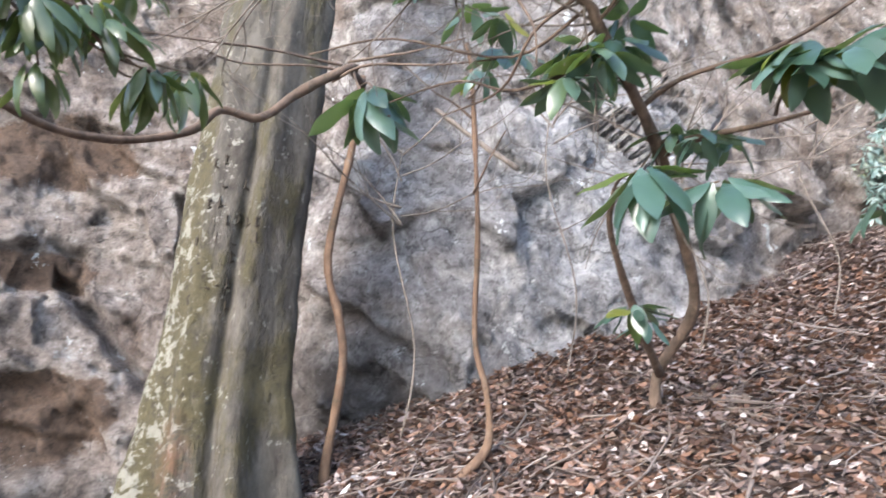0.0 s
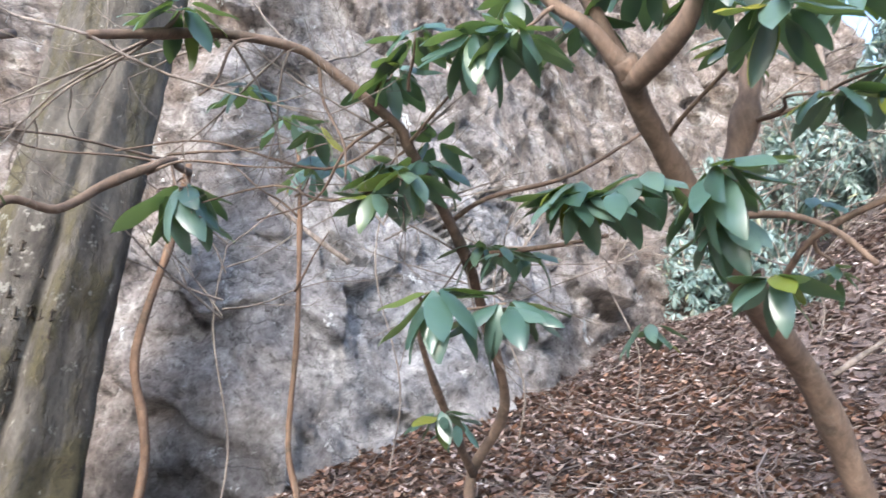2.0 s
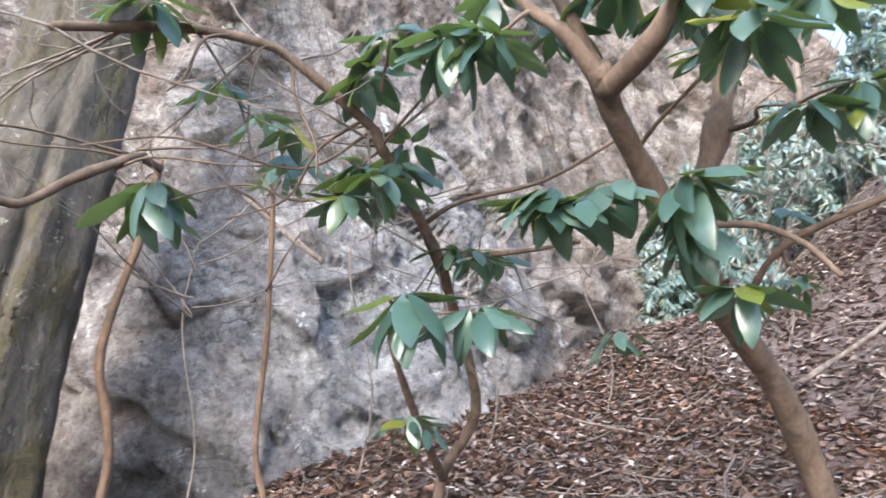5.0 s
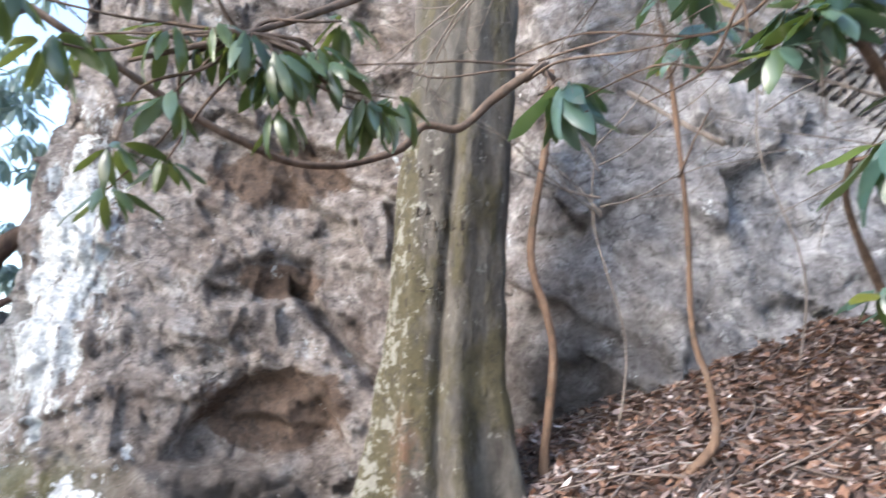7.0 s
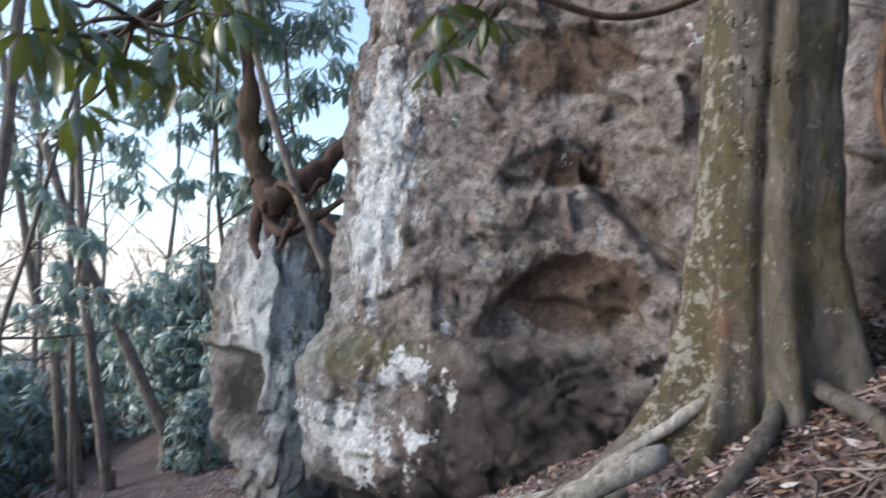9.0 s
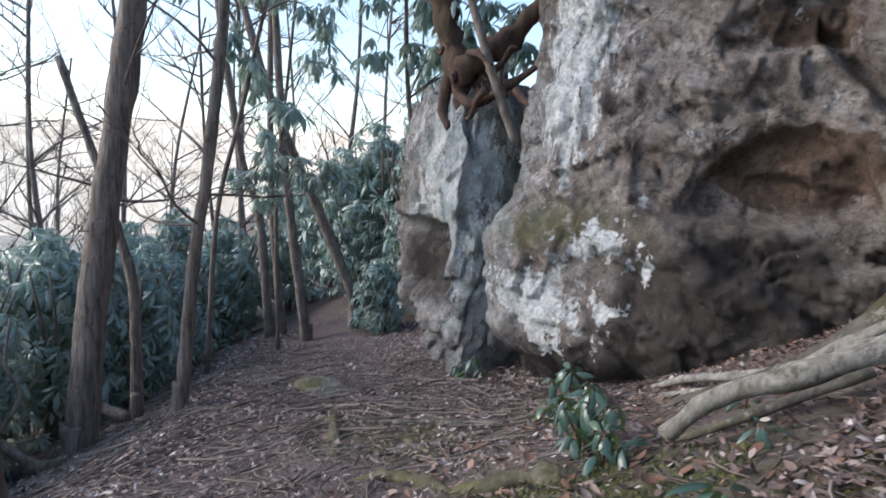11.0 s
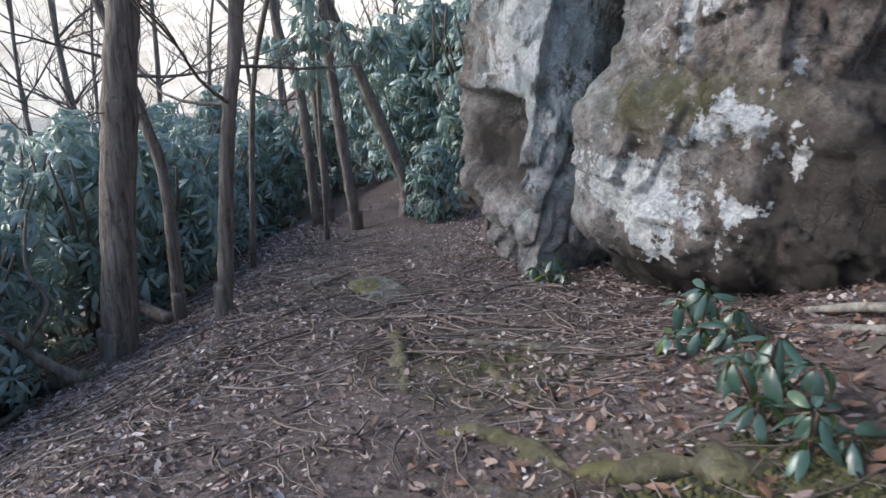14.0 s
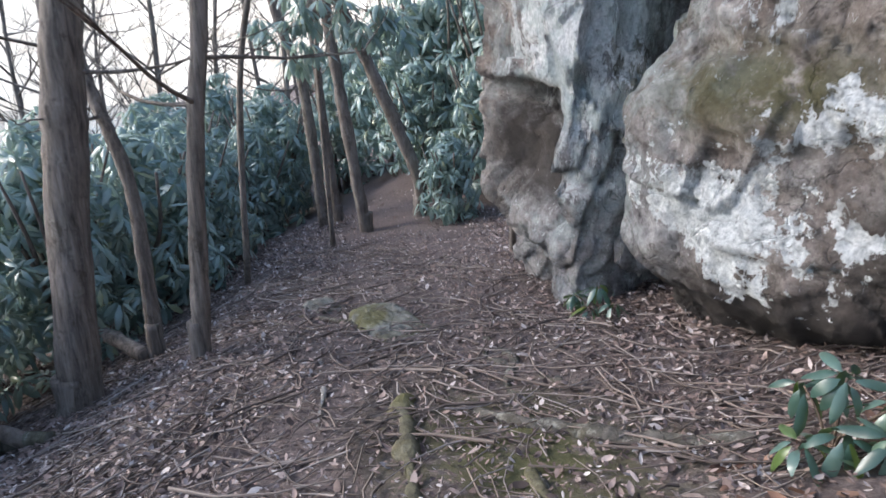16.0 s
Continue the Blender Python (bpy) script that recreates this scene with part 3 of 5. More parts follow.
def path_root(pts, r, label="bare tree root crossing the trodden path", mat=ROOT):
    bm = bmesh.new()
    ends = (0, len(pts) - 1)
    tube(bm, [(x, y, ground_z(x, y) + (-1.6 * r if i in ends else 0.05 * r) + 0.015 * math.sin(9 * x)) for i, (x, y) in enumerate(pts)], r * 0.85, r * 0.35, 11, 30, 0.9, 0.9)
    tagged(part("root", bm, mat), label, "root", "roots across the path")


path_root([(-3.3, 3.1), (-3.75, 2.8), (-4.2, 2.5), (-4.7, 2.3), (-5.1, 2.35)], 0.05, "thick pale root lying across the path")
path_root([(-5.35, 2.16), (-4.94, 1.97), (-4.55, 1.79), (-4.26, 1.66), (-3.8, 1.45)], 0.06, "mossy yellow-green root running along the path", MOSS_ROOT)
path_root([(-3.5, 1.95), (-3.9, 2.05), (-4.2, 2.2)], 0.045, "mossy root stub in the path")
path_root([(-4.55, 2.9), (-5.0, 2.8), (-5.35, 2.75), (-5.6, 2.95)], 0.03)
path_root([(-2.1, 2.05), (-2.53, 1.77), (-2.8, 1.62), (-3.11, 1.6), (-3.47, 1.54), (-3.75, 1.3)], 0.06, "moss-covered root along the bank", MOSS_ROOT)
path_root([(-5.7, 1.78), (-5.49, 1.73), (-5.15, 1.57), (-4.8, 1.45)], 0.03, "thin pale root in the path", PALE)
path_root([(-5.7, 2.95), (-5.2, 2.85), (-4.95, 2.62), (-4.6, 2.5)], 0.03)
path_root([(-4.2, 2.2), (-4.0, 2.08), (-3.7, 2.0), (-3.3, 2.05)], 0.045, "mossy root stub in the path", MOSS_ROOT)
path_root([(-2.5, 1.5), (-3.0, 1.35), (-3.4, 1.1)], 0.035)
path_root([(-3.2, 2.3), (-3.7, 2.2), (-4.3, 1.7)], 0.03)
path_root([(-6.1, 2.9), (-6.6, 2.5), (-7.2, 2.2), (-7.6, 1.9)], 0.03)
path_root([(-0.2, 2.85), (-0.45, 2.5), (-0.5, 2.2), (-0.9, 1.9)], 0.035, "forked bare root on the slope")
path_root([(0.9, 2.5), (0.6, 2.3), (0.45, 2.0)], 0.03, "pale bare root on the slope")
path_root([(0.05, 2.9), (0.1, 2.6), (0.3, 2.45)], 0.025, "thin bare root on the slope")


# ---- leaves ----
def leaf_mesh(name, length, width, curl, droop, segs=6, mat=None):
    verts, faces = [], []
    for i in range(segs + 1):
        t = i / segs
        w = width * (math.sin(math.pi * min(1.0, t ** 0.85 * 0.97 + 0.015)) ** 0.75) * 0.5
        x, z = length * t * math.cos(droop * t), -length * t * math.sin(droop * t) * 0.8
        for s in (-1, 0, 1):
            verts.append((x, s * w * math.cos(curl), z - abs(s) * w * math.sin(curl) + 0.004 * math.sin(9 * t + s)))
    for i in range(segs):
        for k in (0, 1):
            a = i * 3 + k
            faces.append((a, a + 3, a + 4, a + 1))
    me = bpy.data.meshes.new(name)
    me.from_pydata(verts, [], faces)
    me.materials.append(mat or LEAF)
    me.polygons.foreach_set("use_smooth", [True] * len(me.polygons))
    return me


LEAVES = [leaf_mesh("leaf", 0.22, 0.09, 0.2, 0.35), leaf_mesh("leaf", 0.235, 0.082, 0.3, 0.55), leaf_mesh("leaf", 0.19, 0.086, 0.12, 0.25), leaf_mesh("leaf", 0.215, 0.072, 0.4, 0.15)]


def whorl_poses(rng, centre, n, lean, tip, size=1.0):
    """Poses of the leaves round a shoot's tip, hanging by lean degrees; tip: direction the shoot points to."""
    turn = Vector((0, 0, 1)).rotation_difference(Vector(tip).normalized()).to_matrix().to_4x4()
    a0 = rng.uniform(0, 360)
    for k in range(n):
        a = a0 + 360 * k / n + rng.uniform(-18, 18)
        yield Matrix.Translation(centre) @ turn @ pose(0, 0, rng.uniform(-0.02, 0.01), 0, 0, a) @ pose(0.028, 0, 0, rng.uniform(-25, 25), 0.6 * lean + rng.uniform(-34, 30), 0) @ Matrix.Scale(size * rng.uniform(0.8, 1.15), 4)


NARROW = [leaf_mesh("leaf", 0.23, 0.064, 0.35, 0.5, 6, LEAF_OLIVE), leaf_mesh("leaf", 0.2, 0.058, 0.25, 0.3, 6, LEAF_OLIVE), leaf_mesh("leaf", 0.24, 0.07, 0.4, 0.7, 6, LEAF_OLIVE)]
SLIM = [leaf_mesh("leaf", 0.25, 0.068, 0.35, 0.6), leaf_mesh("leaf", 0.22, 0.062, 0.3, 0.4), leaf_mesh("leaf", 0.2, 0.066, 0.2, 0.8)]


def whorls(parent, rows, seed, kinds=LEAVES):
    """Leaf rosettes of single leaves: rows of x, y, z, leaves, lean, size."""
    rng = random.Random(seed)
    for x, y, z, n, lean, size in rows:
        for m in whorl_poses(rng, (x, y, z), n, lean, (rng.uniform(-0.3, 0.3), rng.uniform(-0.5, 0.1), 1), size):
            ob = new("leaf", rng.choice(kinds))
            ob.parent = parent
            ob.matrix_basis = m


def stem(parent, name, pts, r0, r1, mat=None, sides=9, knots=0.35, rough=0.15):
    bm = bmesh.new()
    tube(bm, pts, r0, r1, sides, 0, rough, knots)
    return part(name, bm, mat or RHODO, parent)


def twigs_between(parent, pairs, mat=None, r=0.006, seed=1):
    rng = random.Random(seed)
    for a, b in pairs:
        a, b = Vector(a), Vector(b)
        mid = [a.lerp(b, f) + Vector((rng.uniform(-1, 1), rng.uniform(-1, 1), rng.uniform(-1, 1))) * 0.09 * (b - a).length for f in (0.3, 0.65)]
        stem(parent, "twig", [a, *mid, b], r * 1.5, r * 0.6, mat, 5, 0.2)


# the shrub that leans out over the slope
def shrub_leaning():
    s = tagged(new("rhododendron"), "leggy rhododendron with an arching stem and glossy leaf rosettes", "shrub")
    stem(s, "stem", [(1.05, 3.3, ground_z(1.05, 3.3) - 0.1), (1.06, 3.28, 1.62), (1.18, 3.04, 1.93), (0.99, 2.68, 2.29), (0.84, 2.41, 2.48), (0.67, 2.19, 2.65), (0.53, 2.01, 2.76), (0.48, 1.97, 2.82), (0.21, 1.89, 2.99), (0.1, 1.84, 3.01), (-0.1, 1.77, 2.98), (-0.27, 1.68, 2.89), (-0.43, 1.57, 2.78)], 0.027, 0.013)
    stem(s, "branch", [(1.06, 3.25, 1.62), (0.83, 2.82, 1.88), (0.65, 2.45, 2.13), (0.62, 2.25, 2.24)], 0.022, 0.008)
    stem(s, "branch", [(0.84, 2.41, 2.48), (1.09, 2.12, 2.43), (1.2, 1.85, 2.38)], 0.012, 0.007)
    stem(s, "branch", [(0.73, 2.33, 2.57), (0.88, 2.19, 2.65), (1.2, 2.07, 2.72), (1.56, 1.99, 2.94)], 0.012, 0.006)
    rows = [(0.55, 1.72, 2.12, 11, 48, 1.05), (0.78, 1.75, 2.1, 11, 45, 1.0), (1.0, 1.65, 2.46, 10, 42, 1.0), (0.48, 2.1, 2.72, 10, 35, 1.05), (0.62, 2.05, 2.72, 8, 30, 0.9), (0.9, 2.35, 2.5, 8, 35, 0.85), (1.12, 2.4, 2.5, 8, 35, 0.8), (0.73, 2.5, 1.85, 9, 35, 0.85), (0.9, 2.9, 1.85, 6, 45, 0.7),
            (0.46, 1.88, 2.98, 9, 40, 1.0), (-0.22, 1.66, 2.98, 9, 50, 1.0), (0.66, 1.5, 2.88, 11, 40, 1.05), (0.5, 1.66, 2.98, 8, 35, 0.9), (-0.05, 1.95, 2.9, 7, 45, 0.8), (0.2, 2.1, 2.85, 6, 40, 0.7), (0.51, 1.93, 2.6, 9, 35, 0.9), (0.42, 2.06, 2.58, 8, 40, 0.85), (0.26, 2.39, 2.88, 8, 40, 0.9), (0.93, 2.21, 2.44, 7, 35, 0.7), (0.66, 2.1, 2.84, 7, 45, 0.8), (0.1, 2.2, 2.95, 7, 40, 0.8)]
    rows = [(x, y, z, round(1.35 * k), lean, 0.88 * size) for x, y, z, k, lean, size in rows]
    whorls(s, rows, 3)
    twigs_between(s, [((0.62, 2.25, 2.24), (0.55, 1.72, 2.12)), ((0.62, 2.25, 2.24), (0.78, 1.75, 2.1)), ((1.1, 2.0, 2.42), (1.0, 1.65, 2.46)), ((0.53, 2.01, 2.76), (0.48, 2.1, 2.72)), ((0.53, 2.01, 2.76), (0.66, 1.5, 2.88)), ((0.4, 1.9, 2.9), (0.46, 1.88, 2.98)),
                      ((-0.27, 1.68, 2.89), (-0.22, 1.66, 2.98)), ((0.83, 2.82, 1.88), (0.73, 2.5, 1.85)), ((0.9, 2.45, 2.45), (0.9, 2.35, 2.5)), ((0.95, 2.3, 2.45), (1.12, 2.4, 2.5)), ((0.5, 1.8, 2.85), (0.5, 1.66, 2.98)), ((1.1, 3.1, 1.8), (0.9, 2.9, 1.85)),
                      ((0.6, 2.1, 2.7), (-0.3, 2.4, 2.62)), ((0.5, 1.97, 2.8), (-0.5, 2.2, 2.75)), ((0.2, 1.9, 2.98), (0.3, 1.9, 2.55)), ((0.45, 1.95, 2.82), (0.0, 2.3, 2.55)), ((0.0, 1.8, 3.0), (-0.15, 1.7, 2.7))], None, 0.005, 4)

    return s


leaning_shrub = shrub_leaning()


def shrub_forked():
    s = tagged(new("rhododendron"), "thick-stemmed rhododendron forking into upright limbs with large leaves", "shrub")
    stem(s, "stem", [(2.66, 2.5, ground_z(2.66, 2.5) - 0.12), (2.5, 2.4, 1.6), (2.24, 2.23, 1.95), (1.88, 2.01, 2.18), (1.55, 1.75, 2.38), (1.36, 1.64, 2.55), (1.19, 1.51, 2.67), (1.08, 1.4, 2.77)], 0.064, 0.033, None, 14, 0.2)
    stem(s, "limb", [(1.12, 1.43, 2.72), (0.98, 1.4, 2.87), (0.9, 1.44, 2.97), (0.79, 1.43, 3.09), (0.6, 1.4, 3.4)], 0.028, 0.012)
    stem(s, "limb", [(1.12, 1.44, 2.72), (1.04, 1.48, 3.03), (1.01, 1.56, 3.3), (0.95, 1.7, 3.8)], 0.03, 0.016)
    stem(s, "limb", [(1.12, 1.44, 2.71), (1.15, 1.24, 2.74), (1.18, 1.16, 2.82), (1.21, 1.13, 2.99), (1.26, 1.1, 3.4)], 0.032, 0.02)
    stem(s, "limb", [(1.6, 1.82, 2.36), (1.68, 1.79, 2.6), (1.75, 1.72, 2.83), (1.84, 1.64, 3.27), (1.91, 1.58, 3.58), (2.0, 1.5, 4.1)], 0.045, 0.03)
    stem(s, "branch", [(1.55, 1.75, 2.42), (1.58, 1.48, 2.33), (1.6, 1.32, 2.22), (1.62, 1.23, 2.09)], 0.014, 0.006)
    stem(s, "branch", [(1.95, 2.05, 2.15), (1.9, 1.7, 2.35), (2.1, 1.3, 2.45), (2.3, 1.1, 2.62)], 0.014, 0.007)
    rows = [(1.25, 1.3, 2.36, 13, 48, 1.1), (1.33, 1.42, 2.28, 9, 50, 0.95), (1.44, 1.4, 2.1, 10, 40, 0.85), (1.33, 1.05, 2.72, 11, 48, 1.0), (1.24, 1.1, 2.9, 6, 65, 1.0), (1.38, 0.82, 2.86, 5, 72, 1.1), (1.85, 1.22, 2.72, 11, 38, 1.0), (1.7, 1.3, 2.66, 8, 40, 0.9), (0.76, 1.42, 2.84, 10, 42, 1.1), (1.02, 1.5, 2.98, 7, 50, 0.9), (1.6, 1.5, 2.98, 8, 45, 0.8), (1.95, 1.7, 2.5, 8, 40, 0.6), (2.0, 1.75, 2.25, 8, 40, 0.6), (1.0, 1.3, 3.15, 7, 55, 1.0), (1.5, 1.2, 3.1, 8, 50, 1.0), (1.8, 1.3, 3.1, 8, 45, 0.9), (0.98, 1.62, 2.42, 9, 45, 0.95), (1.08, 1.56, 2.4, 8, 40, 0.9), (1.16, 1.5, 2.44, 8, 40, 0.9), (1.28, 1.8, 2.05, 6, 35, 0.7), (1.15, 1.35, 3.05, 8, 50, 1.0), (1.35, 1.3, 3.0, 8, 50, 1.0), (0.85, 1.6, 3.15, 8, 50, 1.0), (1.65, 1.1, 2.9, 8, 50, 1.0)]
    rows = [(x, y, z, round(1.35 * k), lean, 0.85 * size) for x, y, z, k, lean, size in rows]
    whorls(s, rows, 8)
    twigs_between(s, [((1.55, 1.7, 2.4), (1.25, 1.3, 2.36)), ((1.55, 1.7, 2.4), (1.33, 1.42, 2.28)), ((1.75, 1.85, 2.25), (1.44, 1.4, 2.1)), ((1.3, 1.6, 2.6), (1.33, 1.05, 2.72)), ((1.21, 1.13, 2.99), (1.24, 1.1, 2.9)), ((1.21, 1.13, 2.99), (1.38, 0.82, 2.86)), ((1.75, 1.72, 2.8), (1.85, 1.22, 2.72)), ((1.75, 1.72, 2.8), (1.7, 1.3, 2.66)), ((0.9, 1.44, 2.97), (0.76, 1.42, 2.84)), ((1.04, 1.48, 3.0), (1.02, 1.5, 2.98)), ((1.84, 1.64, 3.2), (1.6, 1.5, 2.98)), ((1.9, 1.7, 2.35), (1.95, 1.7, 2.5)), ((1.9, 1.7, 2.35), (2.0, 1.75, 2.25)), ((1.01, 1.56, 3.3), (1.0, 1.3, 3.15)), ((1.26, 1.1, 3.3), (1.5, 1.2, 3.1)), ((1.9, 1.6, 3.5), (1.8, 1.3, 3.1))], None, 0.006, 9)


shrub_forked()


def sapling(label, pts, r0, r1, rows, pairs, seed):
    s = tagged(new("sapling"), label, "sapling")
    x, y, z = pts[0]
    stem(s, "stem", [(x, y, ground_z(x, y) - 0.08), *pts], r0, r1, SAP, 9, 0.5)
    whorls(s, rows, seed)
    twigs_between(s, pairs, RHODO, 0.005, seed)


sapling("slender orange-brown sapling with a drooping leaf rosette", [(-0.62, 3.6, 1.17), (-0.54, 3.56, 1.67), (-0.57, 3.55, 1.94), (-0.64, 3.54, 2.29), (-0.52, 3.56, 2.97), (-0.47, 3.5, 3.35)], 0.027, 0.018,
        [(-0.3, 2.45, 2.74, 10, 40, 1.2), (-0.34, 2.45, 2.7, 6, 75, 1.25)], [((-0.5, 3.4, 3.1), (-0.27, 2.45, 2.72)), ((-0.5, 3.4, 3.2), (-0.35, 2.5, 2.68))], 21)
sapling("thin straight orange-brown sapling on the slope", [(0.04, 3.0, 1.13), (0.2, 3.09, 1.29), (0.2, 3.09, 1.54), (0.15, 3.1, 1.78), (0.17, 3.1, 2.33), (0.15, 3.1, 3.12), (0.12, 3.05, 3.3)], 0.019, 0.01,
        [(0.2, 2.95, 3.1, 7, 40, 0.8)], [((0.13, 3.08, 3.0), (0.2, 2.95, 3.1)), ((0.15, 3.1, 2.5), (0.3, 2.9, 2.75)), ((0.15, 3.1, 2.9), (-0.2, 2.9, 3.1))], 22)


def overhanging_branch():
    s = tagged(new("rhododendron"), "long snaking rhododendron branch with hanging olive-green leaves", "shrub")
    stem(s, "branch", [(-0.47, 3.5, 3.3), (-0.45, 3.0, 3.1), (-0.42, 2.72, 2.98), (-0.56, 2.64, 2.86), (-0.65, 2.62, 2.79), (-0.77, 2.54, 2.65), (-0.9, 2.44, 2.64), (-0.97, 2.36, 2.52), (-1.11, 2.24, 2.43), (-1.21, 2.13, 2.39), (-1.3, 2.02, 2.38), (-1.39, 1.89, 2.41), (-1.55, 1.7, 2.5), (-1.8, 1.3, 2.7)], 0.021, 0.012)
    stem(s, "branch", [(-0.9, 2.2, 3.2), (-1.0, 1.8, 2.85), (-1.15, 1.5, 2.6), (-1.4, 1.3, 2.45)], 0.016, 0.006)
    stem(s, "branch", [(-1.8, 1.3, 2.7), (-2.0, 0.9, 2.3), (-1.95, 0.6, 2.05), (-1.8, 0.4, 1.95)], 0.014, 0.006)
    rows = [(-1.04, 1.47, 2.5, 9, 65, 0.9), (-1.02, 1.6, 2.55, 9, 62, 0.9), (-0.95, 1.65, 2.53, 9, 62, 0.9), (-0.88, 1.79, 2.46, 8, 65, 0.9), (-0.83, 1.93, 2.53, 8, 60, 0.9), (-1.07, 1.57, 2.36, 8, 60, 0.8), (-1.22, 1.44, 2.6, 9, 60, 0.9), (-1.67, 0.33, 2.0, 8, 50, 0.9), (-1.74, 0.44, 1.95, 8, 55, 0.9), (-1.84, 0.7, 2.02, 8, 55, 0.9), (-1.78, 0.82, 2.12, 8, 55, 0.9), (-1.32, 1.36, 2.56, 9, 60, 0.9), (-1.1, 1.41, 2.54, 9, 62, 0.95), (-1.06, 1.56, 2.5, 9, 62, 0.95), (-1.02, 1.69, 2.62, 8, 55, 0.9), (-0.89, 1.8, 2.46, 8, 66, 0.9), (-1.31, 1.37, 2.36, 8, 50, 0.85), (-1.47, 1.35, 2.22, 8, 45, 0.75), (-1.37, 1.45, 2.2, 8, 45, 0.75), (-1.6, 1.21, 2.5, 9, 55, 0.9), (-1.61, 1.35, 2.6, 8, 50, 0.9), (-0.93, 2.07, 2.56, 7, 65, 0.9), (-1.64, 1.1, 2.6, 8, 55, 0.9), (-0.96, 1.75, 2.75, 8, 55, 0.9), (-1.25, 1.3, 2.75, 8, 55, 0.9),
            (-1.68, 0.33, 1.9, 9, 55, 0.85), (-1.82, 0.53, 1.94, 9, 58, 0.9), (-1.86, 0.69, 1.97, 9, 55, 0.9), (-1.85, 0.8, 2.05, 8, 55, 0.9), (-2.03, 0.55, 1.85, 8, 55, 0.9), (-1.55, 1.42, 2.12, 7, 60, 0.8), (-1.95, 0.8, 2.2, 8, 50, 0.9), (-2.1, 0.95, 2.35, 8, 50, 0.9), (-1.8, 0.9, 2.4, 8, 50, 0.9), (-2.2, 0.7, 2.15, 8, 50, 0.9)]
    rows = [(x, y, z, k, lean, size * (0.62 if y < 1.05 else 0.8)) for x, y, z, k, lean, size in rows]
    whorls(s, rows, 31, NARROW)
    twigs_between(s, [((-1.15, 1.5, 2.6), r[:3]) for r in rows if r[1] > 1.05] + [((-1.95, 0.65, 2.1), r[:3]) for r in rows if r[1] <= 1.05] + [((-0.42, 2.72, 2.98), (-1.2, 2.0, 2.75)), ((-0.45, 2.8, 3.0), (-1.0, 2.4, 2.9)), ((-0.5, 2.7, 2.9), (0.3, 2.3, 2.8)), ((-0.45, 2.8, 3.05), (0.1, 2.5, 3.0)), ((-0.42, 2.75, 3.0), (-0.2, 2.3, 2.55))], None, 0.005, 32)


overhanging_branch()


# ---- trees along the path ----
def branching(bm, rng, base, direction, length, r, depth):
    d = Vector(direction).normalized()
    pts, p = [Vector(base)], Vector(base)
    for k in range(4):
        d = (d + Vector((rng.uniform(-1, 1), rng.uniform(-1, 1), rng.uniform(-0.5, 0.8))) * 0.25).normalized()
        p = p + d * length / 4
        pts.append(p)
    tube(bm, pts, r, r * 0.3, 5 if depth else 4, 6, 0.1, 0.0, 1.0, False)
    if depth:
        for k in range(4):
            q = pts[rng.choice((1, 2, 3, 3, 4))]
            branching(bm, rng, q, d + Vector((rng.uniform(-1, 1), rng.uniform(-1, 1), rng.uniform(-0.4, 0.9))), length * rng.uniform(0.35, 0.6), r * 0.42, depth - 1)


def dead_twigs(parent):
    """Bare pale twigwork on the outer stem of the leaning shrub."""
    rng = random.Random(17)
    bm = bmesh.new()
    for base in ((-0.43, 1.57, 2.78), (-0.27, 1.68, 2.89), (-0.1, 1.77, 2.98), (0.1, 1.84, 3.01), (0.21, 1.89, 2.99), (0.48, 1.97, 2.82), (0.53, 2.01, 2.76), (0.67, 2.19, 2.65), (0.84, 2.41, 2.48)):
        for _ in range(3):
            branching(bm, rng, base, (rng.uniform(-1, 0.7), rng.uniform(-0.2, 0.9), rng.uniform(-0.7, 0.4)), rng.uniform(0.45, 0.85), 0.0055, 2)
    tagged(part("twigwork", bm, THIN, parent), kind="stuff")


dead_twigs(leaning_shrub)


def tree(label, pts, r0, r1, mat, limbs, seed, root_flare=1.22):
    """pts from the foot up; limbs: number of bare branches."""
    rng = random.Random(seed)
    t = tagged(new("tree"), label, "tree", "trees by the path")
    x, y = pts[0][0], pts[0][1]
    pts = [(x, y, ground_z(x, y) - 0.15), *[q for q in pts if q[2] > ground_z(x, y) + 0.3]]
    bm = bmesh.new()
    path = tube(bm, pts, r0, r1, 16, 40, 0.22, 0.1)
    part("trunk", bm, mat, t)
    bm = bmesh.new()
    z0 = ground_z(x, y)
    tube(bm, [(x, y, z0 - 0.15), (x, y, z0 + 0.05), (x, y, z0 + 0.3)], r0 * root_flare, r0 * 0.98, 16, 10, 0.22, 0.1, 0.6)
    part("root_flare", bm, mat, t)
    bm = bmesh.new()
    for k in range(limbs):
        q = path[rng.randint(len(path) // 3, len(path) - 2)]
        branching(bm, rng, q, (rng.uniform(-1, 1), rng.uniform(-1, 1), rng.uniform(-0.1, 0.6)), rng.uniform(0.9, 2.0), 0.018, 2)
    tagged(part("branchwork", bm, THIN, t), kind="stuff")
    return t


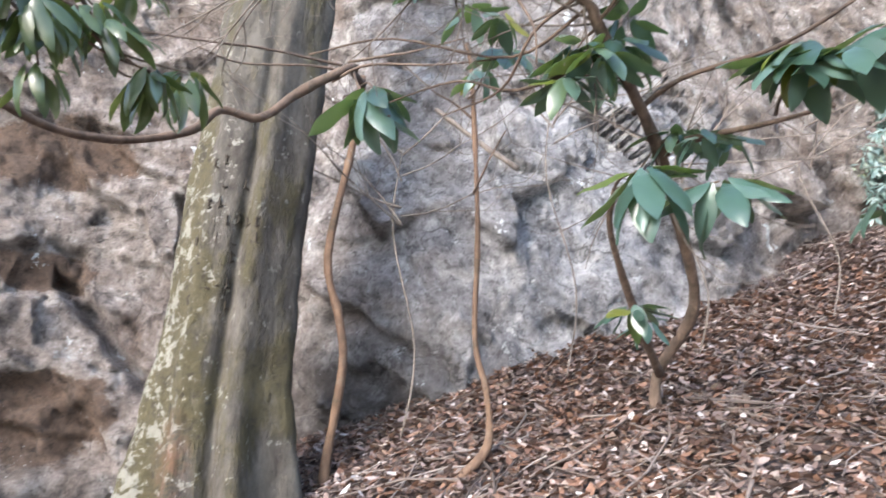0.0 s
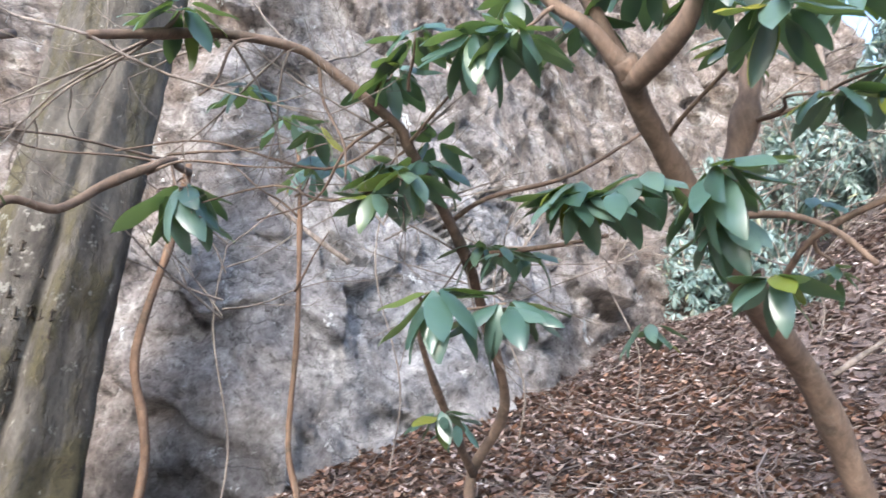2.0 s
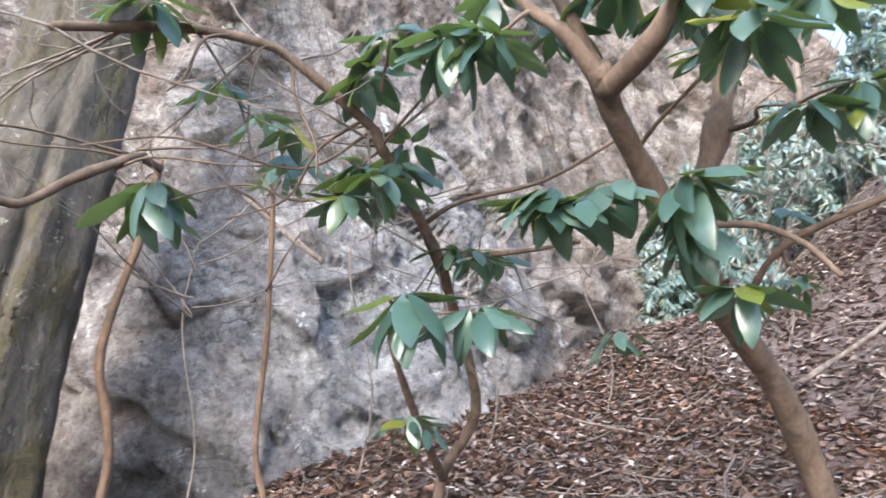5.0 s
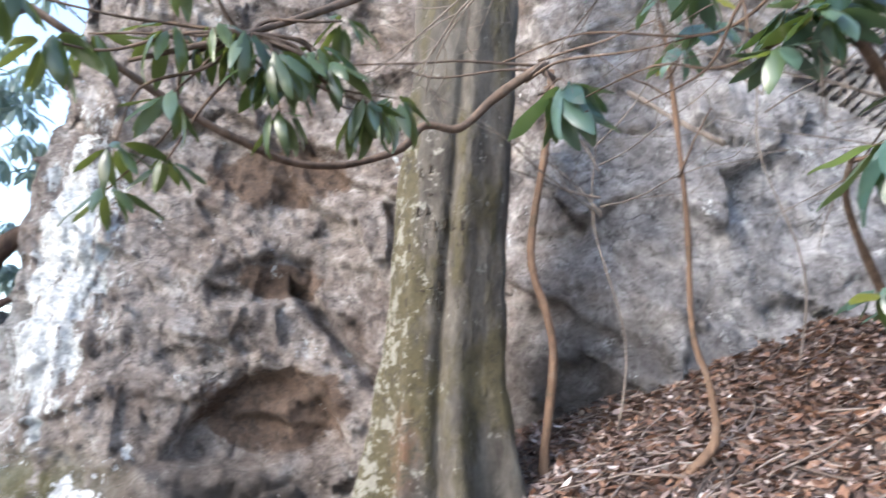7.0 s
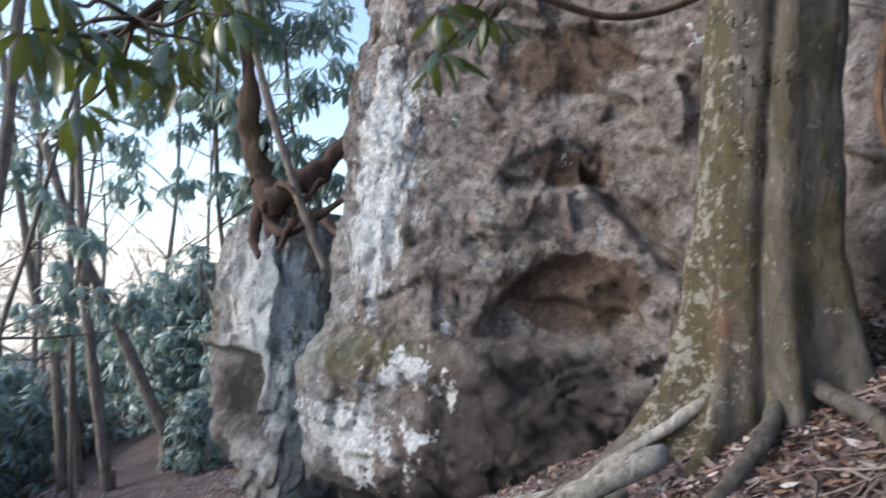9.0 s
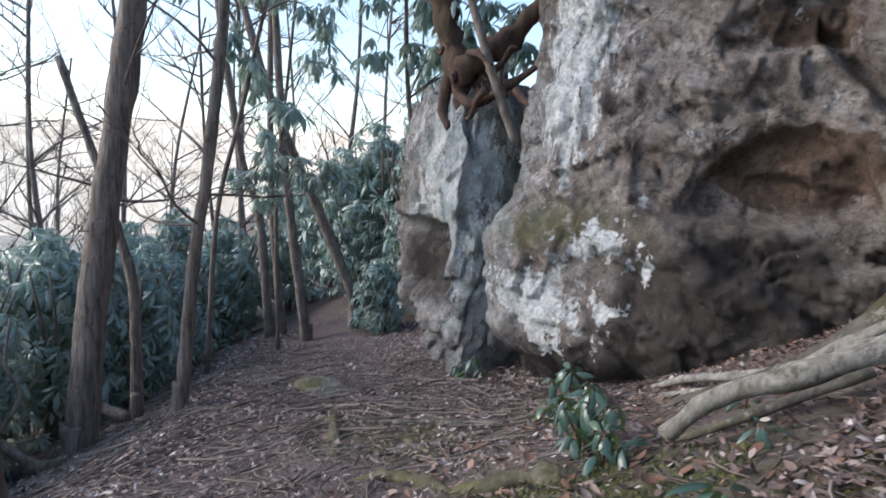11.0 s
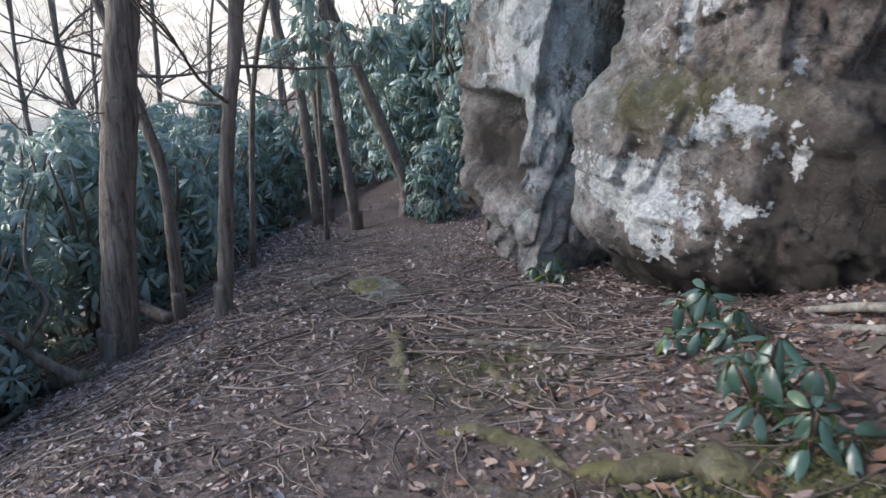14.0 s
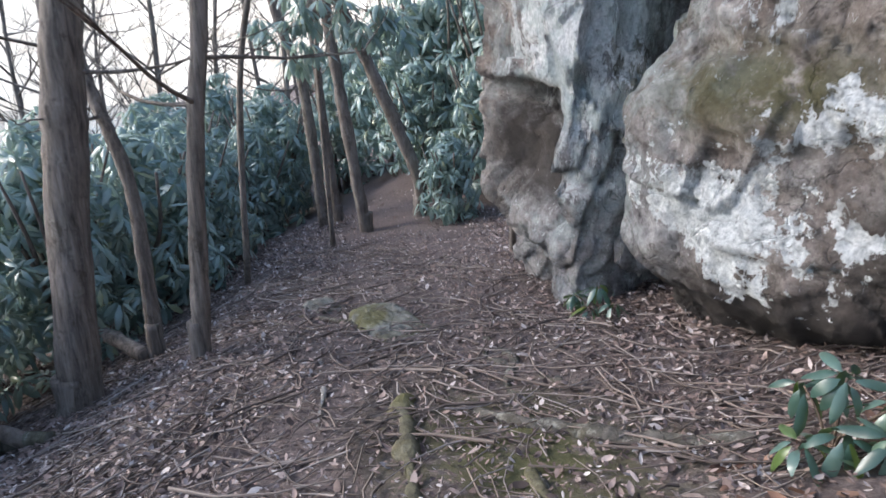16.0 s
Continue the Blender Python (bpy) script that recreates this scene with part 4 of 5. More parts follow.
tree("stout tree with furrowed grey-brown bark beside the path", [(-7.4, 0.46, -1.5), (-7.45, 0.66, 0.24), (-7.45, 0.8, 1.24), (-7.4, 1.0, 3.0), (-7.3, 1.1, 6.5)], 0.145, 0.115, OAK, 5, 1)
tree("slim dark straight tree beside the path", [(-6.95, 1.3, -1.15), (-6.93, 1.42, 0.26), (-6.9, 1.56, 1.34), (-6.85, 1.7, 3.0), (-6.8, 1.8, 6.0)], 0.064, 0.046, OAK, 6, 2)
tree("slender leaning tree in a clump", [(-10.97, 4.39, -1.6), (-11.1, 4.05, 0.84), (-11.14, 3.96, 1.84), (-11.3, 3.7, 6.0)], 0.09, 0.055, THIN, 5, 3)
tree("slender leaning tree in a clump", [(-12.23, 4.18, -1.8), (-12.3, 3.98, 0.4), (-12.35, 3.6, 1.76), (-12.5, 3.0, 6.0)], 0.09, 0.055, THIN, 5, 4)
tree("slender leaning tree in a clump", [(-12.4, 4.5, -1.7), (-12.6, 4.3, 1.22), (-12.7, 4.3, 6.0)], 0.075, 0.05, THIN, 5, 5)
tree("dark leaning tree at the foot of the thicket", [(-10.8, 5.2, -1.0), (-10.9, 4.9, -0.18), (-11.05, 4.45, 0.91), (-11.4, 3.8, 2.6), (-11.8, 3.2, 5.0)], 0.11, 0.06, THIN, 4, 6)


def near_sapling():
    s = tagged(new("sapling"), "bare grey leaning sapling at the edge of the path", "sapling")
    x, y = -2.24, -0.16
    stem(s, "stem", [(x, y, ground_z(x, y) - 0.1), (-2.25, -0.2, 0.2), (-2.26, -0.25, 0.57), (-2.27, -0.29, 0.76), (-2.3, -0.36, 1.1), (-2.4, -0.55, 1.8), (-2.5, -0.7, 3.2)], 0.033, 0.024, THIN, 12)
    for k in range(2):
        stem(s, "branch", [(-2.42, -0.62, 1.9 + 0.4 * k), (-2.5, -0.9, 2.3 + 0.4 * k), (-2.4, -1.3, 2.8 + 0.4 * k)], 0.014, 0.006, THIN, 6)
    return s


near_sapling()


def stump():
    s = tagged(new("tree_stump"), "rotten reddish-brown stump rooted on top of the boulder", "tree stump")
    stem(s, "trunk", [(-6.05, 4.1, 1.6), (-6.15, 4.0, 2.2), (-6.28, 3.9, 2.75), (-6.31, 3.8, 3.3), (-6.35, 3.75, 4.2)], 0.15, 0.09, STUMP, 18, 0.25, 1.0)
    stem(s, "root", [(-6.2, 3.95, 2.3), (-6.0, 3.95, 2.35), (-5.75, 4.1, 2.55), (-5.4, 4.3, 2.9), (-5.0, 4.5, 3.3)], 0.15, 0.06, STUMP, 16, 0.25, 1.0)
    rng = random.Random(14)
    for _ in range(14):
        a = Vector((rng.uniform(-6.4, -5.3), rng.uniform(3.75, 4.2), rng.uniform(1.9, 2.6)))
        b = a + Vector((rng.uniform(-0.5, 0.6), rng.uniform(-0.15, 0.2), rng.uniform(-0.3, 0.4)))
        stem(s, "root", [a, a.lerp(b, 0.4) + Vector((0, 0, rng.uniform(-0.1, 0.1))), a.lerp(b, 0.7) + Vector((0, 0, rng.uniform(-0.1, 0.1))), b], 0.04, 0.012, STUMP, 7, 0.5)
    stem(s, "root", [(-6.1, 3.9, 2.1), (-5.8, 3.9, 2.0), (-5.5, 4.05, 2.15), (-5.2, 4.2, 2.35)], 0.06, 0.03, STUMP)
    stem(s, "root", [(-6.2, 3.9, 2.4), (-6.3, 3.85, 2.0), (-6.1, 3.8, 1.75)], 0.08, 0.03, STUMP)


stump()
s = tagged(new("sapling"), "thin grey sapling growing from the cleft in the rock", "sapling")
stem(s, "stem", [(-5.36, 4.1, 1.6), (-5.45, 3.95, 2.0), (-5.65, 3.8, 2.7), (-5.91, 3.64, 3.66), (-6.2, 3.5, 5.0)], 0.05, 0.035, THIN, 12)


# ---- rhododendron thicket ----
def foliage_mesh(seed, shoots, size, tall):
    rng = random.Random(seed)
    verts, faces = [], []
    prof = ((0.0, 0.25), (0.35, 0.95), (0.7, 0.9), (1.0, 0.08))
    for _ in range(shoots):
        a, h, f = rng.uniform(0, 2 * math.pi), rng.random() ** 0.8, rng.random() ** 0.45
        r = size * f * (1 - 0.75 * abs(h - 0.45) ** 1.5) * (0.75 + 0.5 * noise.noise((math.cos(a) * 1.7, math.sin(a) * 1.7, h * 3 + seed)))
        c = (r * math.cos(a), r * math.sin(a), 0.15 + h * tall * (1 - 0.25 * f * f))
        for m in whorl_poses(rng, c, rng.randint(6, 9), rng.uniform(35, 65), (math.cos(a) * 0.7, math.sin(a) * 0.7, 1), rng.uniform(0.8, 1.2)):
            b = len(verts)
            verts += [m @ Vector(v) for v in ((0, 0, 0), (0.08, -0.03, -0.02), (0.085, 0, -0.006), (0.08, 0.03, -0.02), (0.155, -0.024, -0.045), (0.16, 0, -0.035), (0.155, 0.024, -0.045), (0.2, 0, -0.07))]
            faces += [(b, b + 1, b + 2), (b, b + 2, b + 3), (b + 1, b + 4, b + 5, b + 2), (b + 2, b + 5, b + 6, b + 3), (b + 4, b + 7, b + 5), (b + 5, b + 7, b + 6)]
    return verts, faces


def thicket_bush(seed, shoots, size, tall):
    rng = random.Random(seed)
    s = tagged(new("rhododendron_bush"), "dense evergreen rhododendron bush with drooping blue-green leaves", "shrub", "rhododendron thicket")
    v, f = foliage_mesh(seed, shoots, size, tall)
    tagged(soup("foliage", v, f, FOLIAGE, s), kind="stuff")
    for k in range(6):
        a = rng.uniform(0, 6.3)
        stem(s, "stem", [(0.1 * math.cos(a), 0.1 * math.sin(a), -0.3), (0.2 * math.cos(a), 0.25 * math.sin(a), tall * 0.3), (size * 0.45 * math.cos(a + 0.3), size * 0.45 * math.sin(a + 0.3), tall * 0.6), (size * 0.7 * math.cos(a + 0.2), size * 0.7 * math.sin(a + 0.2), tall * 0.9)], 0.04, 0.012, THIN, 6)
    return s


def plant_bushes(spots):
    kinds = [thicket_bush(41, 260, 1.05, 2.1), thicket_bush(42, 340, 1.25, 2.8), thicket_bush(43, 170, 0.8, 1.6)]
    used = set()
    for x, y, k, s, turn in spots:
        m = pose(x, y, ground_z(x, y) - 0.05, 0, 0, turn) @ Matrix.Scale(s, 4)
        if k not in used:
            used.add(k)
            kinds[k].matrix_basis = m
        else:
            c = copy_thing(kinds[k], m)
            c.matrix_basis = m


rng = random.Random(77)
spots = [(-8.2, -0.7, 1, 0.8, 0), (-7.2, -1.6, 0, 0.95, 50), (-9.3, 0.4, 1, 0.85, 100), (-10.3, 1.3, 0, 1.0, 30), (-8.9, -2.0, 1, 1.0, 200), (-11.4, 1.9, 1, 0.8, 80), (-12.8, 2.4, 0, 1.0, 10), (-6.0, -2.0, 2, 0.8, 0),
         (-10.9, -0.6, 1, 1.1, 300), (-12.6, 0.6, 1, 1.1, 140), (-14.4, 2.0, 1, 1.1, 40), (-10.2, -3.2, 1, 1.2, 10), (-14.5, 3.6, 0, 1.0, 75), (-15.6, 4.3, 1, 1.0, 300), (-16.5, 2.5, 1, 1.2, 0),
         (-11.8, 7.3, 1, 1.1, 20), (-10.9, 6.6, 0, 1.0, 120), (-13.2, 7.0, 1, 1.2, 90), (-12.6, 6.2, 0, 0.9, 200), (-14.8, 6.8, 1, 1.2, 200), (-10.6, 8.2, 1, 1.1, 160), (-9.6, 7.6, 0, 1.0, 45), (-12.4, 8.8, 1, 1.3, 0), (-14.2, 9.5, 1, 1.4, 45), (-16.4, 6.2, 1, 1.1, 260), (-17.5, 4.8, 0, 1.2, 190), (-9.0, 9.0, 1, 1.2, 0),
         (4.7, 6.6, 0, 0.6, 20), (6.3, 5.6, 1, 0.7, 10), (5.0, 3.2, 2, 0.8, 60), (6.4, 3.8, 0, 0.8, 200), (7.4, 5.0, 1, 0.8, 120), (7.6, 2.8, 1, 0.8, 45), (8.6, 6.4, 1, 0.9, 0), (5.6, 6.4, 2, 0.8, 10), (8.8, 4.2, 0, 1.0, 33), (3.9, 4.0, 2, 0.35, 10), (4.4, 5.2, 2, 0.4, 90)]
spots += [(rng.uniform(-26, -17), rng.uniform(-6, 7), rng.choice((0, 1)), rng.uniform(0.9, 1.3), rng.uniform(0, 360)) for _ in range(11)]
spots += [(rng.uniform(-16, -9), rng.uniform(-8, -3.5), rng.choice((0, 1)), rng.uniform(0.9, 1.3), rng.uniform(0, 360)) for _ in range(12)]
spots = [(x, y, k, s * (1.05 if x < -5 else 0.85), t) for x, y, k, s, t in spots]
spots += [(rng.uniform(5.2, 11), rng.uniform(1.5, 8), rng.choice((0, 1, 2)), rng.uniform(0.5, 0.8), rng.uniform(0, 360)) for _ in range(22)]
spots += [(-10.2, 5.35, 2, 0.75, 40), (-7.3, -0.75, 0, 0.8, 20), (-6.9, -1.3, 1, 0.75, 160)]
plant_bushes(spots)


def hanging_foliage(label, base, centres, seed):
    """Evergreen sprays on thin branches reaching from a stem."""
    rng = random.Random(seed)
    s = tagged(new("rhododendron"), label, "shrub")
    stem(s, "stem", base, 0.035, 0.02, THIN, 7)
    ends = [Vector(b) for b in base[1:]]
    for c in centres:
        c = Vector(c)
        near = min(ends, key=lambda e: (e - c).length)
        stem(s, "branch", [near, near.lerp(c, 0.5) + Vector((0, 0, 0.12)), c], 0.012, 0.005, THIN, 5)
        verts, faces = [], []
        for _ in range(7):
            p = c + Vector((rng.uniform(-1, 1), rng.uniform(-1, 1), rng.uniform(-1, 0.7))) * 0.2
            for m in whorl_poses(rng, p, rng.randint(6, 9), rng.uniform(55, 85), (0, 0, 1), rng.uniform(0.9, 1.2)):
                b = len(verts)
                verts += [m @ Vector(v) for v in ((0, 0, 0), (0.08, -0.03, -0.02), (0.085, 0, -0.006), (0.08, 0.03, -0.02), (0.155, -0.024, -0.045), (0.16, 0, -0.035), (0.155, 0.024, -0.045), (0.2, 0, -0.07))]
                faces += [(b, b + 1, b + 2), (b, b + 2, b + 3), (b + 1, b + 4, b + 5, b + 2), (b + 2, b + 5, b + 6, b + 3), (b + 4, b + 7, b + 5), (b + 5, b + 7, b + 6)]
        tagged(soup("foliage", verts, faces, FOLIAGE, s), kind="stuff")


hanging_foliage("tall rhododendron with drooping leaf sprays above the path", [(-10.3, 3.6, ground_z(-10.3, 3.6) - 0.1), (-10.2, 3.5, 0.2), (-9.9, 3.4, 1.3), (-9.6, 3.4, 2.4), (-9.3, 3.4, 3.6)],
                [(-9.42, 3.12, 1.4), (-9.3, 3.45, 1.4), (-9.16, 3.78, 1.35), (-9.06, 4.0, 1.25), (-9.53, 2.76, 1.2), (-9.86, 3.2, 1.05), (-9.4, 3.3, 2.2), (-9.8, 2.9, 2.6), (-9.1, 3.7, 2.8), (-9.5, 3.9, 3.3), (-9.3, 3.0, 3.6)], 81)
hanging_foliage("tall rhododendron with hanging leaf sprays against the sky", [(-9.3, 2.2, ground_z(-9.3, 2.2) - 0.1), (-9.2, 2.3, 0.6), (-8.9, 2.5, 1.9), (-8.6, 2.7, 3.2), (-8.3, 2.9, 4.4)],
                [(-8.6, 2.5, 2.6), (-8.5, 3.0, 2.1), (-8.7, 2.2, 3.0), (-8.0, 3.1, 3.2), (-8.9, 2.9, 1.7), (-8.2, 3.4, 3.9), (-8.4, 2.3, 3.7), (-8.8, 1.9, 3.6), (-7.9, 2.7, 4.3), (-8.5, 3.2, 4.6)], 82)
hanging_foliage("rhododendron crown growing over the top of the boulder", [(-6.6, 5.2, 1.8), (-6.7, 5.0, 2.6), (-6.8, 4.7, 3.4), (-6.7, 4.5, 4.4)],
                [(-6.3, 4.5, 3.9), (-5.8, 4.6, 3.9), (-7.2, 4.0, 3.6), (-7.3, 3.8, 4.1), (-6.5, 4.6, 3.2), (-7.0, 4.6, 3.0), (-6.9, 4.2, 4.6), (-6.2, 4.7, 4.6), (-7.4, 4.4, 3.4)], 83)


rng = random.Random(84)
hanging_foliage("leafy rhododendron branches spreading above the boulder", [(-7.6, 4.6, ground_z(-7.6, 4.6) - 0.1), (-7.5, 4.4, 0.8), (-7.4, 4.1, 2.2), (-7.2, 3.9, 3.4), (-7.0, 3.8, 4.6)],
                [(rng.uniform(-8.8, -6.0), rng.uniform(3.0, 5.2), rng.uniform(2.7, 6.0)) for _ in range(52)], 85)


# small evergreen plants along the foot of the rock
def seedling(x, y, rows, seed):
    s = tagged(new("rhododendron_seedling"), "low rhododendron seedling with glossy drooping leaves", "plant", "seedlings beside the path")
    z = ground_z(x, y)
    pts = [(x + a, y + b, z + c, n, lean, k) for a, b, c, n, lean, k in rows]
    for p in pts:
        stem(s, "stem", [(x, y, z - 0.03), ((x + p[0]) / 2, (y + p[1]) / 2, z + 0.6 * (p[2] - z)), p[:3]], 0.007, 0.004, RHODO, 5)
    whorls(s, pts, seed, SLIM)


seedling(-2.55, 2.15, [(0, 0, 0.24, 9, 55, 0.62), (0.12, 0.05, 0.27, 9, 55, 0.62), (-0.12, -0.03, 0.2, 8, 55, 0.6), (0.05, -0.12, 0.15, 8, 45, 0.6), (-0.05, 0.1, 0.3, 9, 55, 0.6), (0.18, -0.05, 0.16, 8, 45, 0.58), (-0.16, 0.08, 0.14, 8, 45, 0.58)], 51)
seedling(-2.3, 2.0, [(0, 0, 0.14, 8, 35, 0.55), (0.1, 0.0, 0.12, 8, 35, 0.55), (0.03, -0.08, 0.09, 7, 30, 0.5)], 52)
seedling(-1.5, 1.6, [(0, 0, 0.15, 8, 40, 0.58), (0.08, 0.04, 0.12, 7, 35, 0.55)], 53)
seedling(-1.75, 2.25, [(0, 0, 0.1, 7, 35, 0.45)], 58)
seedling(-2.9, 2.55, [(0, 0, 0.12, 7, 35, 0.5), (0.1, 0.05, 0.1, 7, 35, 0.5)], 59)
seedling(-3.37, 2.92, [(0, 0, 0.3, 10, 50, 0.7), (0.15, 0.05, 0.25, 9, 50, 0.7), (0.1, -0.15, 0.18, 9, 42, 0.7), (-0.14, 0.0, 0.2, 8, 45, 0.65), (0.22, -0.08, 0.2, 9, 45, 0.7), (0.0, -0.22, 0.12, 8, 35, 0.65), (-0.1, 0.14, 0.22, 8, 45, 0.65)], 54)
seedling(-5.45, 3.75, [(0, 0, 0.22, 8, 40, 0.7), (0.15, 0.0, 0.14, 7, 35, 0.65), (-0.15, -0.08, 0.12, 7, 35, 0.65), (0.05, -0.12, 0.1, 7, 30, 0.6)], 55)
seedling(-2.0, 2.6, [(0, 0, 0.12, 7, 30, 0.6)], 56)
seedling(-1.6, -0.55, [(0, 0, 0.12, 8, 30, 0.8), (0.1, 0.1, 0.1, 7, 30, 0.7)], 57)


# ---- fallen wood ----
def log(label, pts, r0, r1, mat):
    bm = bmesh.new()
    tube(bm, [(x, y, ground_z(x, y) + h) for x, y, h in pts], r0, r1, 9, 0, 0.25, 0.4)
    tagged(part("fallen_branch", bm, mat), label, "branch", "fallen branches")


log("broken grey branch leaning up from the bank beside the tree", [(-7.0, 0.15, 0.02), (-7.05, -0.1, 0.35), (-7.08, -0.3, 0.65), (-7.0, -0.6, 1.1), (-6.9, -1.2, 1.9)], 0.045, 0.02, THIN)
log("thick crooked root on the bank at the foot of the tree", [(-7.7, -0.8, 0.1), (-7.3, -0.25, 0.09), (-7.05, 0.1, 0.06), (-6.8, 0.3, 0.02)], 0.065, 0.04, ROOT)
log("forked dead branch leaning on the bank", [(-7.06, -0.2, 0.5), (-7.15, 0.0, 0.75), (-7.2, -0.1, 1.1), (-7.3, -0.05, 1.5)], 0.02, 0.01, THIN)
log("dark dead log lying behind the tree", [(-7.9, 1.0, 0.05), (-8.4, 0.8, 0.25), (-9.0, 0.5, 0.5)], 0.07, 0.05, OAK)
log("crooked dead branch lying on the bank", [(-6.0, -1.2, 0.05), (-6.5, -0.6, 0.06), (-6.9, -0.2, 0.05)], 0.045, 0.025, ROOT)
tree("dark crooked leaning trunk behind the path trees", [(-7.91, 1.08, -1.38), (-8.0, 1.1, -0.9), (-8.11, 1.09, -0.04), (-8.32, 0.94, 0.67), (-8.53, 0.85, 1.14), (-8.9, 0.5, 2.4)], 0.065, 0.04, OAK, 3, 12)
log("dead stick leaning against the rock face", [(0.5, 4.1, 1.35), (0.25, 4.15, 1.6), (-0.05, 4.25, 1.95)], 0.02, 0.014, OAK)
log("rotten dark log beside the mossy stone", [(2.6, 1.9, 0.06), (2.9, 1.8, 0.06), (3.4, 1.7, 0.05)], 0.06, 0.05, STUMP)
log("grey fallen branch on the upper slope", [(3.0, 2.9, 0.35), (3.6, 2.8, 0.3), (4.3, 2.9, 0.2), (5.0, 3.1, 0.1)], 0.014, 0.01, THIN)


# ---- leaf litter ----
def litter(name, label, count, region, mat, size, seed, keep):
    rng = random.Random(seed)
    verts, faces = [], []
    made = 0
    while made < count:
        x, y = rng.uniform(region[0], region[1]), rng.uniform(region[2], region[3])
        if not keep(x, y, rng):
            continue
        made += 1
        k = size * rng.uniform(0.6, 1.4)
        m = pose(x, y, ground_z(x, y) + 0.012 + 0.02 * rng.random(), rng.uniform(-35, 35), rng.uniform(-35, 35), rng.uniform(0, 360))
        c = rng.uniform(-0.3, 0.45) * k
        w = rng.uniform(0.25, 0.5) * k
        b = len(verts)
        verts += [m @ Vector(v) for v in ((-k, 0, c), (-0.3 * k, -w, c * 0.4), (-0.2 * k, 0, 0), (-0.3 * k, w, c * 0.5), (0.45 * k, -w * 0.8, c * 0.4), (0.5 * k, 0, 0), (0.45 * k, w * 0.8, c * 0.3), (k, 0, c * 0.8))]
        faces += [(b, b + 1, b + 2), (b, b + 2, b + 3), (b + 1, b + 4, b + 5, b + 2), (b + 2, b + 5, b + 6, b + 3), (b + 4, b + 7, b + 5), (b + 5, b + 7, b + 6)]
    tagged(soup(name, verts, faces, mat), label, "leaf litter", kind="stuff")


def trail(x, y):
    """Distance to the middle of the trodden line."""
    return abs(0.42 * (x + 2.3) + 0.87 * (y - 0.75))


litter("leaf_litter", "brown dead leaves carpeting the slope", 42000, (-1.5, 5.5, 1.0, 6.5), LITTER, 0.034, 61, lambda x, y, r: True)
litter("leaf_litter", "brown dead leaves on the upper slope", 20000, (-0.5, 10, -4, 8), LITTER, 0.036, 67, lambda x, y, r: x > 5.5 or y < 1.0 or y > 6.5)
litter("leaf_litter", "reddish fresh dead leaves on the slope and bank", 15000, (-3.6, 3.2, 1.2, 5), LITTER_RED, 0.036, 62, lambda x, y, r: r.random() < 0.1 + 0.9 * step(-1.5, 0, x))
litter("leaf_litter", "grey-brown dead leaves along both sides of the path", 48000, (-13, -0.5, -3.5, 6), LITTER, 0.027, 63, lambda x, y, r: r.random() < (0.1 + 0.9 * step(0.3, 1.5, trail(x, y))) * (0.35 if x > -3.4 and y > 1.3 else 1.0))


litter("leaf_crumbs", "small crumbled dead leaf bits on the trodden path", 42000, (-10.5, -0.8, -1.5, 4.6), LITTER, 0.014, 64, lambda x, y, r: y < 1.2 or x < -2.6 or r.random() < 0.3)
litter("leaf_litter", "pale dead leaves scattered along the trodden path", 2600, (-9, -0.8, -2.0, 4.2), LITTER, 0.032, 65, lambda x, y, r: y < 1.2 or x < -2.6 or r.random() < 0.3)


def twigs(count, region, seed, size=1.0):
    rng = random.Random(seed)
    bm = bmesh.new()
    for _ in range(count):
        x, y = rng.uniform(region[0], region[1]), rng.uniform(region[2], region[3])
        if x > -3.2 and x < -1 and y > 1.1 and rng.random() < 0.75:
            continue
        a, k = rng.uniform(0, 6.3), rng.uniform(0.06, 0.28) * size
        pts = []
        for f in (-1, 0, 1):
            px, py = x + f * k * math.cos(a + 0.25 * f), y + f * k * math.sin(a + 0.25 * f)
            pts.append((px, py, ground_z(px, py) + rng.uniform(0.015, 0.045)))
        tube(bm, pts, rng.uniform(0.003, 0.008) * (0.5 + 0.5 * size), 0.002 * size, 4, 3, 0.0, 0.0, 1.0, False)
    tagged(part("fallen_twigs", bm, TWIG), "scattered thin grey dead twigs on the ground", "twigs", kind="stuff")


twigs(3000, (-10, -1, -2.5, 4), 71)
twigs(1200, (-1, 7, 1, 6), 72)
twigs(200, (-9.5, -4.6, -0.6, 2.6), 73, 2.2)
twigs(60, (-6.5, -3.2, 2.3, 3.5), 74, 1.8)
twigs(110, (-0.8, 2.6, 1.8, 3.4), 75, 1.8)


def moss_cushions():
    rng = random.Random(66)
    verts, faces = [], []
    for _ in range(11000):
        x, y = rng.gauss(-1.85, 0.5), rng.gauss(1.55, 0.3)
        if noise.noise((x * 3, y * 3, 0)) < -0.12:
            continue
        r, z = rng.uniform(0.006, 0.018), ground_z(x, y)
        b = len(verts)
        for k in range(6):
            a = k * math.pi / 3 + rng.uniform(-0.3, 0.3)
            verts.append((x + r * math.cos(a), y + r * math.sin(a), z - 0.005))
        verts.append((x + 0.2 * r, y, z + r * rng.uniform(0.5, 1.3)))
        faces += [(b + k, b + (k + 1) % 6, b + 6) for k in range(6)]
    m = litter_material("moss_cushion", [(0.0, (0.018, 0.02, 0.007)), (0.5, (0.05, 0.053, 0.014)), (1.0, (0.12, 0.115, 0.03))])
    tagged(soup("moss", verts, faces, m), "low yellow-green moss cushions on the bank", "moss", kind="stuff")


moss_cushions()


